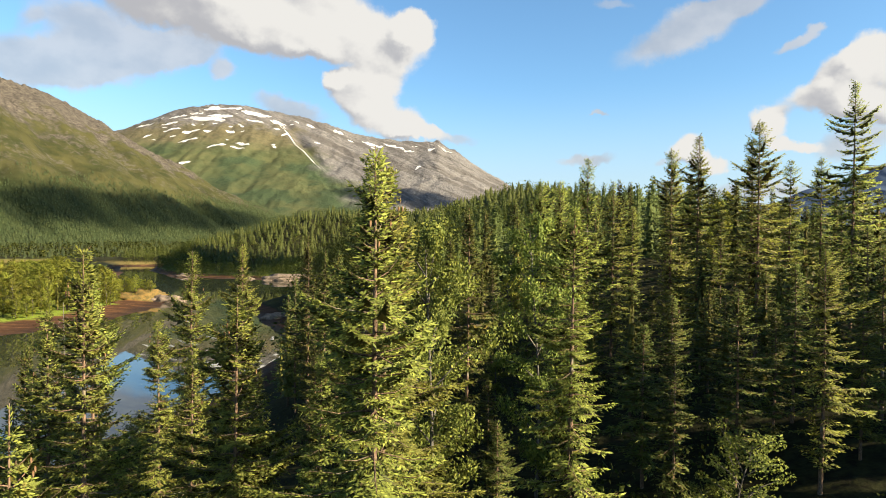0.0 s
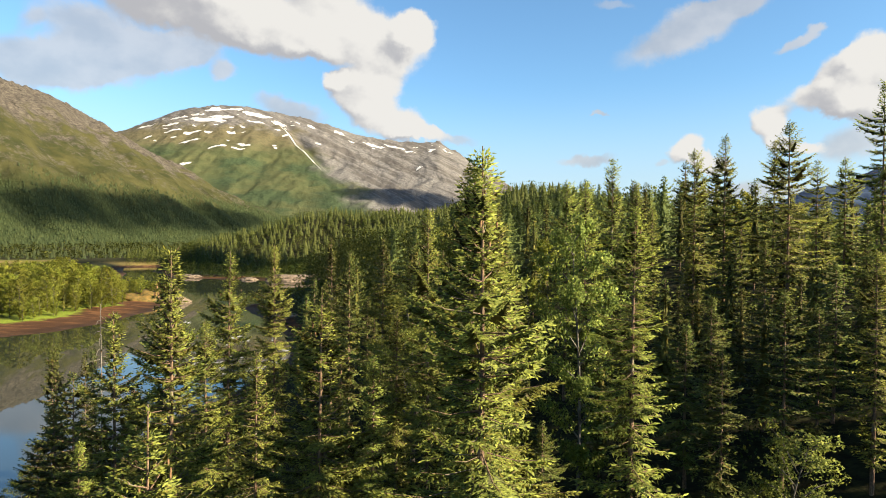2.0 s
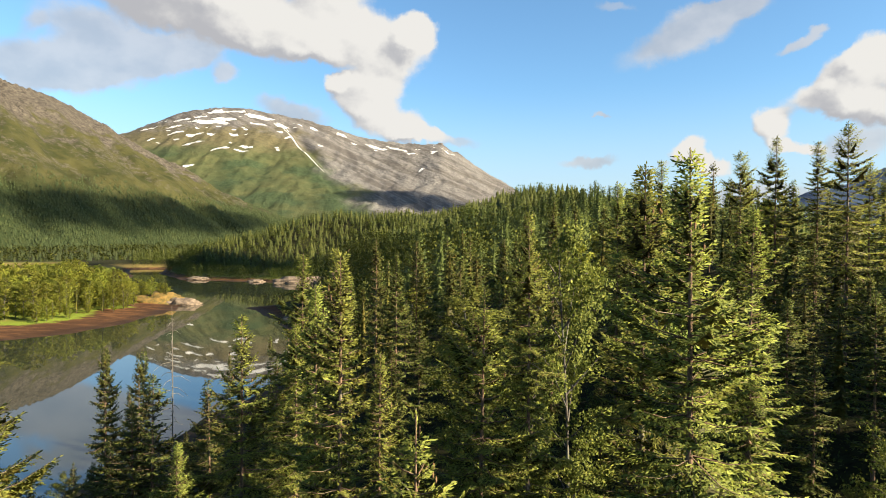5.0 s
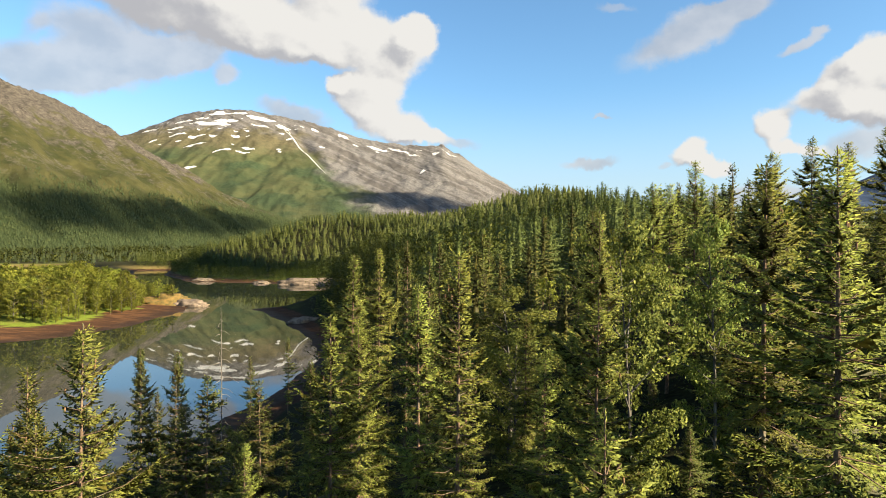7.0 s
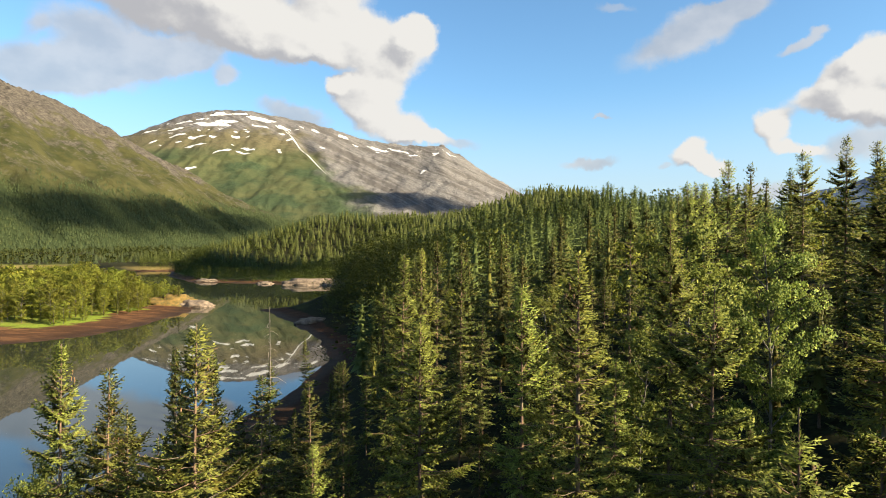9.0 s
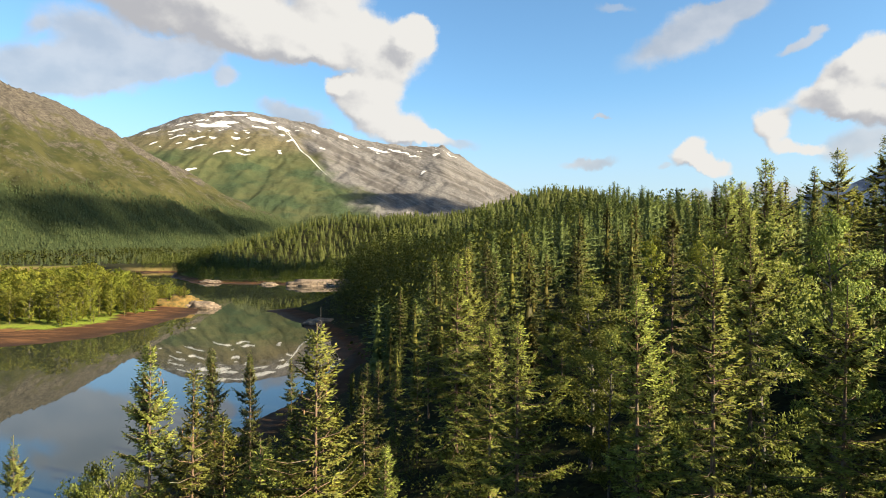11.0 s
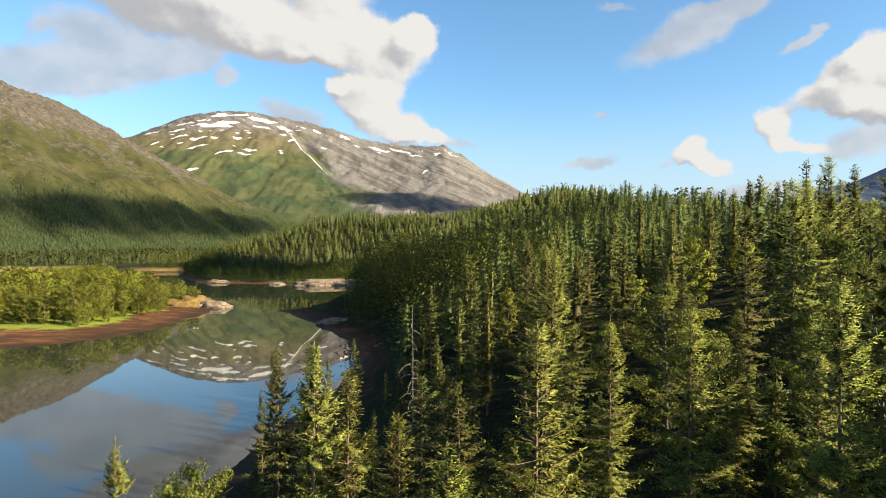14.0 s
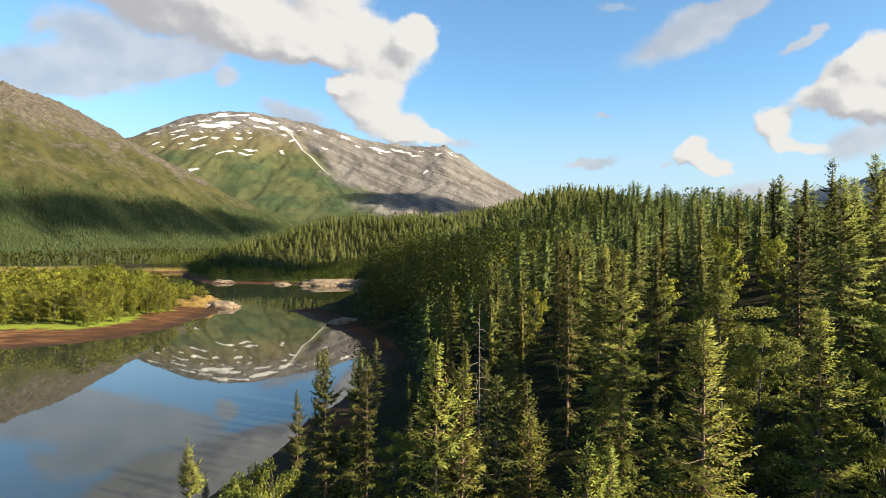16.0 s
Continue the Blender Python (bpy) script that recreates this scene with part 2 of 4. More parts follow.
def ground_material():
    m, n, out = material("forest_ground")
    pos = n.add("ShaderNodeNewGeometry").outputs["Position"]
    xyz = n.add("ShaderNodeSeparateXYZ")
    n.put(xyz.inputs[0], pos)
    big, mid, fine = n.noise(pos, 0.035, 4.0), n.noise(pos, 0.22, 5.0, 0.6), n.noise(pos, 2.2, 5.0, 0.65)
    grass = n.mix(n.step(mid, 0.35, 0.65), (0.046, 0.065, 0.014), (0.118, 0.125, 0.023))
    grass = n.mix(n.step(big, 0.50, 0.68), grass, (0.152, 0.122, 0.042))
    grass = n.mix(n.step(fine, 0.4, 0.75, 0.0, 0.5), grass, (0.038, 0.038, 0.015))
    meadow = n.math("MULTIPLY", n.step(xyz.outputs[0], -235.0, -265.0), n.step(xyz.outputs[1], 640.0, 600.0))
    meadow = n.math("MULTIPLY", meadow, n.step(xyz.outputs[1], 360.0, 400.0))
    grass = n.mix(meadow, grass, n.mix(mid, (0.110, 0.092, 0.032), (0.190, 0.140, 0.052)))
    # peaty floor, with the shade under the trees put into its near-black colour
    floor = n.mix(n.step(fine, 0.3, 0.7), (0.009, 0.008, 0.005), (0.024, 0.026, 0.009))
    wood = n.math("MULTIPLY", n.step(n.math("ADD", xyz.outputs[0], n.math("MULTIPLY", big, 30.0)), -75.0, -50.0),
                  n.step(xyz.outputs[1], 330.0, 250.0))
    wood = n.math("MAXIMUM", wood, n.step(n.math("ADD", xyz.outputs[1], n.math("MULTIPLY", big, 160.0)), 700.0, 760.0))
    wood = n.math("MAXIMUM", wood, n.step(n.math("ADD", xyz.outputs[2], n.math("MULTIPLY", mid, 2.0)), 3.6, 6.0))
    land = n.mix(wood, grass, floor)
    streak = n.noise(n.vec("MULTIPLY", pos, (0.05, 0.22, 1.0)), 1.0, 5.0, 0.6)
    mud = n.mix(n.step(streak, 0.42, 0.58), (0.048, 0.027, 0.016), (0.165, 0.084, 0.038))
    mud = n.mix(n.step(fine, 0.55, 0.75, 0.0, 0.6), mud, (0.112, 0.088, 0.062))
    mud = n.mix(n.step(n.noise(n.vec("MULTIPLY", pos, (0.10, 0.42, 1.0)), 1.0, 6.0, 0.7), 0.48, 0.56, 0.0, 0.85), mud, (0.034, 0.019, 0.012))
    mud = n.mix(n.step(xyz.outputs[0], -104.0, -92.0), mud, n.mix(0.62, mud, (0.020, 0.009, 0.005)))
    damp = n.math("MULTIPLY", n.step(n.math("ADD", xyz.outputs[0], n.math("MULTIPLY", big, 30.0)), -150.0, -112.0), n.step(xyz.outputs[1], 320.0, 290.0))
    mud = n.mix(n.math("MULTIPLY", damp, 0.6), mud, (0.045, 0.022, 0.012))
    level = n.math("ADD", xyz.outputs[2], n.math("MULTIPLY", n.math("SUBTRACT", mid, 0.5), 0.9))
    strip = n.mix(n.step(xyz.outputs[1], 350.0, 390.0), n.mix(n.step(fine, 0.35, 0.62), (0.075, 0.115, 0.016), (0.160, 0.205, 0.026)), n.mix(mid, (0.076, 0.076, 0.023), (0.182, 0.137, 0.053)))
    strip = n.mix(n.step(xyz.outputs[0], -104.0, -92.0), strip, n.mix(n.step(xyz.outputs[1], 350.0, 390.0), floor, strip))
    fresh = n.mix(n.step(level, 1.25, 1.9), strip, land)
    c = n.mix(n.step(level, 1.05, 1.35), mud, fresh)
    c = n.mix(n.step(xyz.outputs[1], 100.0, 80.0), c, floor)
    wet = n.step(xyz.outputs[2], 0.10, 0.5)
    c = n.mix(wet, n.mix(0.55, c, (0.015, 0.011, 0.008)), c)
    h = n.math("ADD", n.math("MULTIPLY", mid, 1.0), n.math("MULTIPLY", fine, 0.3))
    principled(n, out, c, n.math("SUBTRACT", 0.97, n.math("MULTIPLY", n.math("SUBTRACT", 1.0, wet), 0.3)), n.bump(h, 0.5, 0.5), 0.06)
    return m


def water_material():
    m, n, out = material("lake_water")
    pos = n.add("ShaderNodeNewGeometry").outputs["Position"]
    ripples = n.noise(n.vec("MULTIPLY", pos, (1.0, 0.45, 1.0)), 0.55, 3.0, 0.5)
    calm = n.noise(pos, 0.018, 3.0, 0.5)
    h = n.math("MULTIPLY", ripples, n.step(calm, 0.45, 0.65, 0.25, 1.0))
    p = principled(n, out, (0.014, 0.018, 0.015), 0.015, n.bump(h, 0.06, 0.03), 0.5)
    p.inputs["IOR"].default_value = 1.6
    return m


def mountain_material(name, snowy):
    m, n, out = material(name)
    geo = n.add("ShaderNodeNewGeometry")
    pos = geo.outputs["Position"]
    xyz = n.add("ShaderNodeSeparateXYZ")
    n.put(xyz.inputs[0], pos)
    x, z = xyz.outputs[0], xyz.outputs[2]
    broad, mid, fine = n.noise(pos, 0.0025, 5.0, 0.6), n.noise(pos, 0.012, 6.0, 0.65), n.noise(pos, 0.07, 6.0, 0.7)
    tilt = n.math("ADD", z, n.math("MULTIPLY", x, 0.52))
    beds = n.add("ShaderNodeCombineXYZ")
    n.put(beds.inputs[0], n.math("MULTIPLY", x, 0.0022))
    n.put(beds.inputs[1], n.math("MULTIPLY", xyz.outputs[1], 0.002))
    n.put(beds.inputs[2], n.math("MULTIPLY", tilt, 0.028))
    strata = n.noise(beds.outputs[0], 1.0, 7.0, 0.7, 0.5)
    down = n.add("ShaderNodeAttribute")
    down.attribute_name = "down"
    below = down.outputs["Fac"]
    grit = n.noise(pos, 0.22, 5.0, 0.75)
    rock = n.mix(n.step(n.math("ADD", n.math("MULTIPLY", fine, 0.5), n.math("MULTIPLY", grit, 0.5)), 0.38, 0.62), (0.066, 0.066, 0.070), (0.152, 0.146, 0.143))
    rock = n.mix(n.step(strata, 0.46, 0.56, 0.0, 0.8), rock, (0.065, 0.060, 0.058))
    moss = n.mix(n.step(mid, 0.36, 0.64), (0.044, 0.054, 0.026), (0.068, 0.072, 0.034))
    moss = n.mix(n.step(fine, 0.5, 0.75, 0.0, 0.35), moss, (0.022, 0.032, 0.016))
    heath = n.math("ADD", z, n.math("MULTIPLY", n.math("SUBTRACT", mid, 0.5), 260.0))
    moss = n.mix(n.step(heath, 500.0, 660.0), moss, n.mix(n.step(fine, 0.35, 0.65), (0.062, 0.058, 0.034), (0.098, 0.086, 0.052)))
    if not snowy:
        moss = n.mix(n.step(mid, 0.38, 0.62), (0.028, 0.032, 0.013), (0.052, 0.051, 0.021))
        moss = n.mix(n.step(fine, 0.5, 0.75, 0.0, 0.4), moss, (0.016, 0.022, 0.009))
        rock = n.mix(n.step(n.math("ADD", n.math("MULTIPLY", fine, 0.5), n.math("MULTIPLY", grit, 0.5)), 0.38, 0.62), (0.028, 0.026, 0.024), (0.104, 0.092, 0.078))
    if snowy:
        woodland = n.math("MULTIPLY", n.step(n.math("ADD", broad, n.math("MULTIPLY", n.math("SUBTRACT", mid, 0.5), 0.35)), 0.47, 0.58), n.step(z, 620.0, 480.0))
        moss = n.mix(woodland, moss, n.mix(n.step(fine, 0.4, 0.6), (0.026, 0.040, 0.022), (0.038, 0.054, 0.027)))
        edge = n.math("ADD", n.math("ADD", x, n.math("MULTIPLY", z, 1.33)), n.math("MULTIPLY", n.math("SUBTRACT", broad, 0.5), 700.0))
        top = n.math("ADD", z, n.math("MULTIPLY", n.math("SUBTRACT", mid, 0.5), 420.0))
        bare = n.math("MAXIMUM", n.step(edge, -130.0, 40.0), n.step(top, 690.0, 830.0))
    else:
        wood = n.step(n.math("ADD", z, n.math("MULTIPLY", n.math("SUBTRACT", broad, 0.5), 260.0)), 190.0, 90.0)
        moss = n.mix(wood, moss, n.mix(n.step(fine, 0.4, 0.65), (0.020, 0.030, 0.013), (0.036, 0.046, 0.018)))
        slant = n.math("ADD", below, n.math("MULTIPLY", n.math("SUBTRACT", mid, 0.5), 0.95))
        bare = n.step(slant, 0.36, 0.20)
        crag = n.step(n.math("MULTIPLY", strata, fine), 0.27, 0.33)
        bare = n.math("MAXIMUM", bare, n.math("MULTIPLY", n.math("MULTIPLY", crag, 0.6), n.step(below, 0.75, 0.45)))
    c = n.mix(bare, moss, rock)
    h = n.math("ADD", n.math("MULTIPLY", mid, 0.7), n.math("ADD", n.math("MULTIPLY", fine, 0.7), n.math("MULTIPLY", grit, 0.35)))
    principled(n, out, c, 0.95, n.bump(h, 0.9, 11.0), 0.05)
    return m


def plain(name, a, b, scale, rough=0.9, depth=0.05):
    m, n, out = material(name)
    pos = n.add("ShaderNodeNewGeometry").outputs["Position"]
    f, g = n.noise(pos, scale, 6.0, 0.65), n.noise(pos, scale * 0.15, 3.0)
    c = n.mix(n.step(f, 0.3, 0.7), a, b)
    c = n.mix(n.step(g, 0.45, 0.7, 0.0, 0.5), c, a)
    principled(n, out, c, rough, n.bump(f, 0.6, depth), 0.2)
    return m


GROUND, WATER = ground_material(), water_material()
ROCKY, SNOWY = mountain_material("green_brown_mountain", False), mountain_material("snowy_mountain_rock", True)
# aerial haze put into the base colour as a dark blue tint
HAZE_BLUE = plain("hazed_wooded_slope", (0.015, 0.032, 0.068), (0.024, 0.046, 0.093), 0.02, 0.95, 8.0)
SNOW = plain("old_snow", (0.334, 0.350, 0.365), (0.441, 0.441, 0.441), 0.03, 0.7, 1.0)
SHORE_ROCK = plain("shore_rock", (0.070, 0.056, 0.044), (0.200, 0.156, 0.118), 0.7, 0.85, 0.2)
LICHEN_ROCK = plain("ochre_grassy_rock", (0.050, 0.046, 0.018), (0.150, 0.092, 0.026), 0.8, 0.9, 0.2)


def cloud_material(name, cover):
    m, n, out = material(name)
    blend, clear, white = n.add("ShaderNodeMixShader"), n.add("ShaderNodeBsdfTransparent"), n.add("ShaderNodeBsdfTranslucent")
    white.inputs[0].default_value = (0.9, 0.9, 0.9, 1)
    blend.inputs[0].default_value = cover
    n.put(blend.inputs[1], clear.outputs[0])
    n.put(blend.inputs[2], white.outputs[0])
    n.put(out.inputs[0], blend.outputs[0])
    return m


CLOUD, THIN_CLOUD, VEIL_CLOUD = cloud_material("cloud", 0.75), cloud_material("thin_cloud", 0.40), cloud_material("veil_cloud", 0.34)


# ---- shape of the land ----
LATTICE = np.random.RandomState(7).rand(256, 256)


def value_noise(x, y, size, octaves=4, gain=0.5):
    """Fractal noise from -1 to 1 on arrays; size: the largest wave in metres."""
    x, y = np.asarray(x, float) / size, np.asarray(y, float) / size
    total, amp, norm = 0.0, 1.0, 0.0
    for k in range(octaves):
        ix, iy = np.floor(x).astype(int), np.floor(y).astype(int)
        fx, fy = x - ix, y - iy
        fx, fy = fx * fx * (3 - 2 * fx), fy * fy * (3 - 2 * fy)
        a, b = LATTICE[ix % 256, iy % 256], LATTICE[(ix + 1) % 256, iy % 256]
        c, d = LATTICE[ix % 256, (iy + 1) % 256], LATTICE[(ix + 1) % 256, (iy + 1) % 256]
        total = total + amp * ((a * (1 - fx) + b * fx) * (1 - fy) + (c * (1 - fx) + d * fx) * fy)
        norm += amp
        amp *= gain
        x, y = x * 2.03 + 17.3, y * 2.03 + 5.1
    return 2 * total / norm - 1


def smooth(x, lo, hi):
    s = np.clip((x - lo) / (hi - lo), 0, 1)
    return s * s * (3 - 2 * s)


def to_line(x, y, line):
    """The distance from a line of (x, y, z) points, and the line's z at the nearest point."""
    best, height = np.full(np.shape(x), 1e9), np.zeros(np.shape(x))
    for (ax, ay, az), (bx, by, bz) in zip(line, line[1:]):
        dx, dy = bx - ax, by - ay
        s = np.clip(((x - ax) * dx + (y - ay) * dy) / (dx * dx + dy * dy), 0, 1)
        d = np.hypot(x - ax - s * dx, y - ay - s * dy)
        near = d < best
        best, height = np.where(near, d, best), np.where(near, az + s * (bz - az), height)
    return best, height


# the waterline, round the lake
SHORE = [(-50, 20), (-47, 70), (-41, 112), (-40, 144), (-47, 172), (-58, 196), (-63, 208), (-76, 230), (-89, 248), (-76, 262), (-73, 300), (-66, 365),
         (-74, 392), (-120, 398), (-185, 412), (-238, 485), (-272, 570), (-300, 560), (-240, 450), (-200, 370), (-160, 302),
         (-124, 272), (-112, 240), (-111, 204), (-116, 176), (-135, 158), (-200, 146), (-300, 130), (-420, 60), (-420, -200),
         (-70, -200), (-56, -60)]
FRONT_RIDGE = [(26, -200, 16), (30, -60, 20), (34, 60, 22), (30, 95, 22.5), (40, 135, 24), (54, 165, 28), (62, 200, 32), (65, 235, 36),
               (60, 262, 39), (48, 300, 41), (46, 340, 42)]
BACK_RIDGE = [(-285, 610, 6), (-209, 605, 24), (-150, 620, 44), (-119, 640, 50), (-67, 625, 47), (18, 550, 47), (46, 480, 48),
              (56, 400, 46), (52, 345, 44)]


def from_shore(x, y):
    """Metres from the waterline: positive on land, negative in the lake."""
    x, y = np.asarray(x, float), np.asarray(y, float)
    ring = [(a, b, 0) for a, b in SHORE]
    d, _ = to_line(x, y, ring + ring[:1])
    inside = np.zeros(x.shape, bool)
    for (ax, ay, _), (bx, by, _) in zip(ring, ring[1:] + ring[:1]):
        if ay != by:
            cross = (y < ay) != (y < by)
            inside ^= cross & (x < (bx - ax) * (y - ay) / (by - ay) + ax)
    return np.where(inside, -d, d)


def land(x, y):
    """The height of the ground."""
    x, y = np.asarray(x, float), np.asarray(y, float)
    d = from_shore(x, y) + 2.5 * value_noise(x, y, 14, 3)
    beach = np.where(d > 0, np.minimum(0.045 * d, 0.9 + 0.02 * d), 0.10 * d)
    beach = np.clip(beach, -3, 2.2)
    d1, z1 = to_line(x, y, FRONT_RIDGE)
    d2, z2 = to_line(x, y, BACK_RIDGE)
    east = x > 30 + 0.2 * y
    hill = z1 * np.clip(1 - d1 / np.where(east, 160, np.interp(y, [60, 110, 180], [80, 100, 150])), 0, 1)
    back = z2 * np.exp(-(d2 / 95.0) ** 2)
    hill = np.maximum(hill, back) + 0.10 * np.minimum(hill, back)
    hill = hill * smooth(d, 2, 32) + 0.7 * value_noise(x, y, 22, 4) * smooth(d, 3, 20)
    far = smooth(np.hypot(x, y), 900, 2600) * 25
    return beach + hill + far


def mesh(name, verts, faces, mat, smooth_faces=False, inner=0, inner_mat=None, outward=None):
    """A mesh of quads; outward: a normal for each point, which also turns the faces to that side."""
    me = bpy.data.meshes.new(name)
    verts, faces = np.asarray(verts, np.float32), np.asarray(faces, np.int32)
    if outward is not None:
        a, b, c, d = (verts[faces[:, i]] for i in range(4))
        inward = np.einsum("ij,ij->i", np.cross(c - a, d - b), outward[faces].sum(1)) < 0
        faces = np.where(inward[:, None], faces[:, ::-1], faces)
    n, k = faces.shape
    me.vertices.add(len(verts))
    me.vertices.foreach_set("co", verts.ravel())
    me.loops.add(n * k)
    me.loops.foreach_set("vertex_index", faces.ravel())
    me.polygons.add(n)
    me.polygons.foreach_set("loop_start", np.arange(0, n * k, k, dtype=np.int32))
    me.polygons.foreach_set("loop_total", np.full(n, k, np.int32))
    me.polygons.foreach_set("use_smooth", np.full(n, smooth_faces))
    me.materials.append(mat)
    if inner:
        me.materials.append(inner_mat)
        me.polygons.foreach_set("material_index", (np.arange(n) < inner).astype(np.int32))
    me.update(calc_edges=True)
    if outward is not None:
        me.polygons.foreach_set("use_smooth", np.ones(n, bool))
        me.normals_split_custom_set_from_vertices(outward)
    else:
        me.validate()
    return me


def crown_normals(verts, seed, rise=0.3, round_=0.0, ruffle=0.28):
    """Normals that lean out from a tree's axis and up, a little ruffled, as a mass of needles or leaves faces the light."""
    v = np.asarray(verts, float)
    r = np.hypot(v[:, 0], v[:, 1]) + 0.05
    n = np.stack([v[:, 0] / r, v[:, 1] / r, rise + round_ * (v[:, 2] - v[:, 2].mean()) / max(1e-3, v[:, 2].std())], 1)
    n += np.random.RandomState(seed).normal(size=n.shape) * ruffle
    return n / np.linalg.norm(n, axis=1, keepdims=True)


def sheet(name, grid, mat, wrap=False, down=None):
    """A mesh from an array of points, rows by columns; down: how far below the crest each one lies."""
    r, c, _ = grid.shape
    i, j = np.meshgrid(np.arange(r - 1), np.arange(c if wrap else c - 1), indexing="ij")
    a, b = i * c + j, i * c + (j + 1) % c
    quads = np.stack([a, b, b + c, a + c], -1).reshape(-1, 4)
    me = mesh(name, grid.reshape(-1, 3), quads, mat, True)
    if down is not None:
        me.attributes.new("down", "FLOAT", "POINT").data.foreach_set("value", np.asarray(down, np.float32).ravel())
    return me


# ground: one sheet, rings round the valley's near end out to the horizon
angles = np.concatenate([np.linspace(-48, 48, 250), np.linspace(48, 312, 70)[1:-1]])
radii = np.concatenate([np.linspace(1, 100, 50), np.linspace(100, 470, 150)[1:], np.geomspace(470, 4900, 50)[1:]])
rr, aa = np.meshgrid(radii, np.radians(angles), indexing="ij")
gx, gy = -12 + rr * np.sin(aa), rr * np.cos(aa)
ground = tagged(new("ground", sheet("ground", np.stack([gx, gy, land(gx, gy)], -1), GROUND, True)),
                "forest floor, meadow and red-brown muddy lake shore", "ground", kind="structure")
wx, wy = np.meshgrid(np.linspace(-700, 60, 20), np.linspace(-260, 640, 20))
water = tagged(new("water", sheet("water", np.stack([wx, wy, 0 * wx], -1), WATER)),
               "calm dark lake mirroring mountain and sky", "lake", kind="structure")


# ---- mountains ----
def ridge_sheet(line, across, width, back, rows, cols, power, rough, groove=None, crags=0.0):
    """A mountain flank as a grid: along a ridge of (x, y, z) and down to its foot; back: how far the far side goes."""
    line = np.array(line, float)
    run = np.concatenate([[0], np.cumsum(np.hypot(*np.diff(line[:, :2], axis=0).T))])
    s = np.linspace(0, run[-1], cols)
    px, py, pz = (np.interp(s, run, line[:, k]) for k in range(3))
    kernel = np.hanning(max(5, cols // 50))
    kernel /= kernel.sum()
    pad = len(kernel) // 2
    pz = np.convolve(np.pad(pz, pad, mode="edge"), kernel, "same")[pad:-pad]
    w = np.concatenate([np.linspace(-back, 0, rows // 6)[:-1], np.linspace(0, 1, rows - rows // 6)])
    wv, xv = np.meshgrid(w, px, indexing="ij")
    yv, zv = np.meshgrid(w, py, indexing="ij")[1], np.meshgrid(w, pz, indexing="ij")[1]
    x, y = xv + across[0] * width * wv, yv + across[1] * width * wv
    fall = np.where(wv >= 0, np.clip(1 - wv, 0, 1) ** power, 1 + 0.9 * np.minimum(wv, 0) / max(back, 0.01) * 0.6)
    z = zv * fall
    steep = np.clip(np.abs(wv) * 5, 0.1, 1) * np.clip((1.02 - wv) * 4, 0, 1)
    along, down = np.meshgrid(w * width, s, indexing="ij")[::-1]
    gullies = 1 - np.abs(value_noise(along + 60 * value_noise(along, down, 300, 3), down * 0.28, 190, 5, 0.6)) * 2
    z = z + steep * rough * (0.6 * gullies + 0.6 * value_noise(x, y, 330, 6, 0.58))
    z = z + rough * 0.16 * value_noise(x, y, 60, 3, 0.6)
    ledge = value_noise(x + 0.5 * y, y, 38, 5, 0.62)
    z = z + crags * (np.abs(ledge) - 0.2) * np.exp(-(wv / 0.3) ** 2) * (0.6 + 0.8 * value_noise(x, y, 150, 2))
    for line_ in groove or ():
        d, depth = to_line(x, y, line_)
        z = z - depth * np.exp(-(d / 30.0) ** 2)
    return np.stack([x, y, z - 4], -1), wv


SNOW_RIDGE = [(-3300, 4200, 526), (-2230, 4200, 789), (-2009, 4200, 873), (-1908, 4200, 913), (-1808, 4200, 942), (-1567, 4200, 970),
              (-1366, 4200, 962), (-1166, 4200, 923), (-925, 4200, 875), (-765, 4200, 831), (-604, 4200, 775), (-444, 4200, 748),
              (-283, 4200, 728), (-150, 4200, 722), (-90, 4200, 728), (-10, 4200, 732), (45, 4200, 692), (132, 4200, 648), (213, 4200, 590), (300, 4200, 532),
              (440, 4200, 456), (560, 4200, 384), (1100, 4200, 156)]
GULLY = [(-1040, 4000, 0), (-905, 3800, 30), (-770, 3590, 30), (-610, 3330, 8)]
snow_grid, snow_down = ridge_sheet(SNOW_RIDGE, (0.0, -1.0), 1900, 0.25, 150, 360, 1.12, 34, [GULLY], 26.0)
snow_mountain = tagged(new("mountain", sheet("mountain", snow_grid, SNOWY, down=snow_down)),
                       "broad grey rock mountain with green flank and old snow patches", "mountain", kind="structure")
LEFT_RIDGE = [(-1750, 900, 560), (-1560, 1300, 545), (-1372, 1800, 520), (-1298, 1950, 500), (-1215, 2100, 446), (-1152, 2300, 372),
              (-1059, 2500, 288), (-926, 2750, 162), (-809, 2900, 108), (-600, 3200, 30)]
left_grid, left_down = ridge_sheet(LEFT_RIDGE, (0.88, -0.47), 820, 0.3, 210, 460, 1.15, 38,
                        [[(-1180, 1720, 0), (-1060, 1600, 22), (-900, 1480, 16), (-780, 1400, 0)],
                         [(-1130, 1440, 10), (-1001, 1337, 34), (-923, 1281, 34), (-863, 1255, 30), (-801, 1224, 18)],
                         [(-960, 1730, 0), (-831, 1768, 20), (-769, 1801, 24), (-676, 1805, 24), (-587, 1745, 12)]], 34.0)
tagged(new("mountain", sheet("mountain", left_grid, ROCKY, down=left_down)),
       "steep green mountainside with brown crags along the crest", "mountain", kind="structure")
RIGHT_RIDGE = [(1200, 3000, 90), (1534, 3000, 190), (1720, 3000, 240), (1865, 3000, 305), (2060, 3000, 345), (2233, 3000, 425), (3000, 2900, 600)]
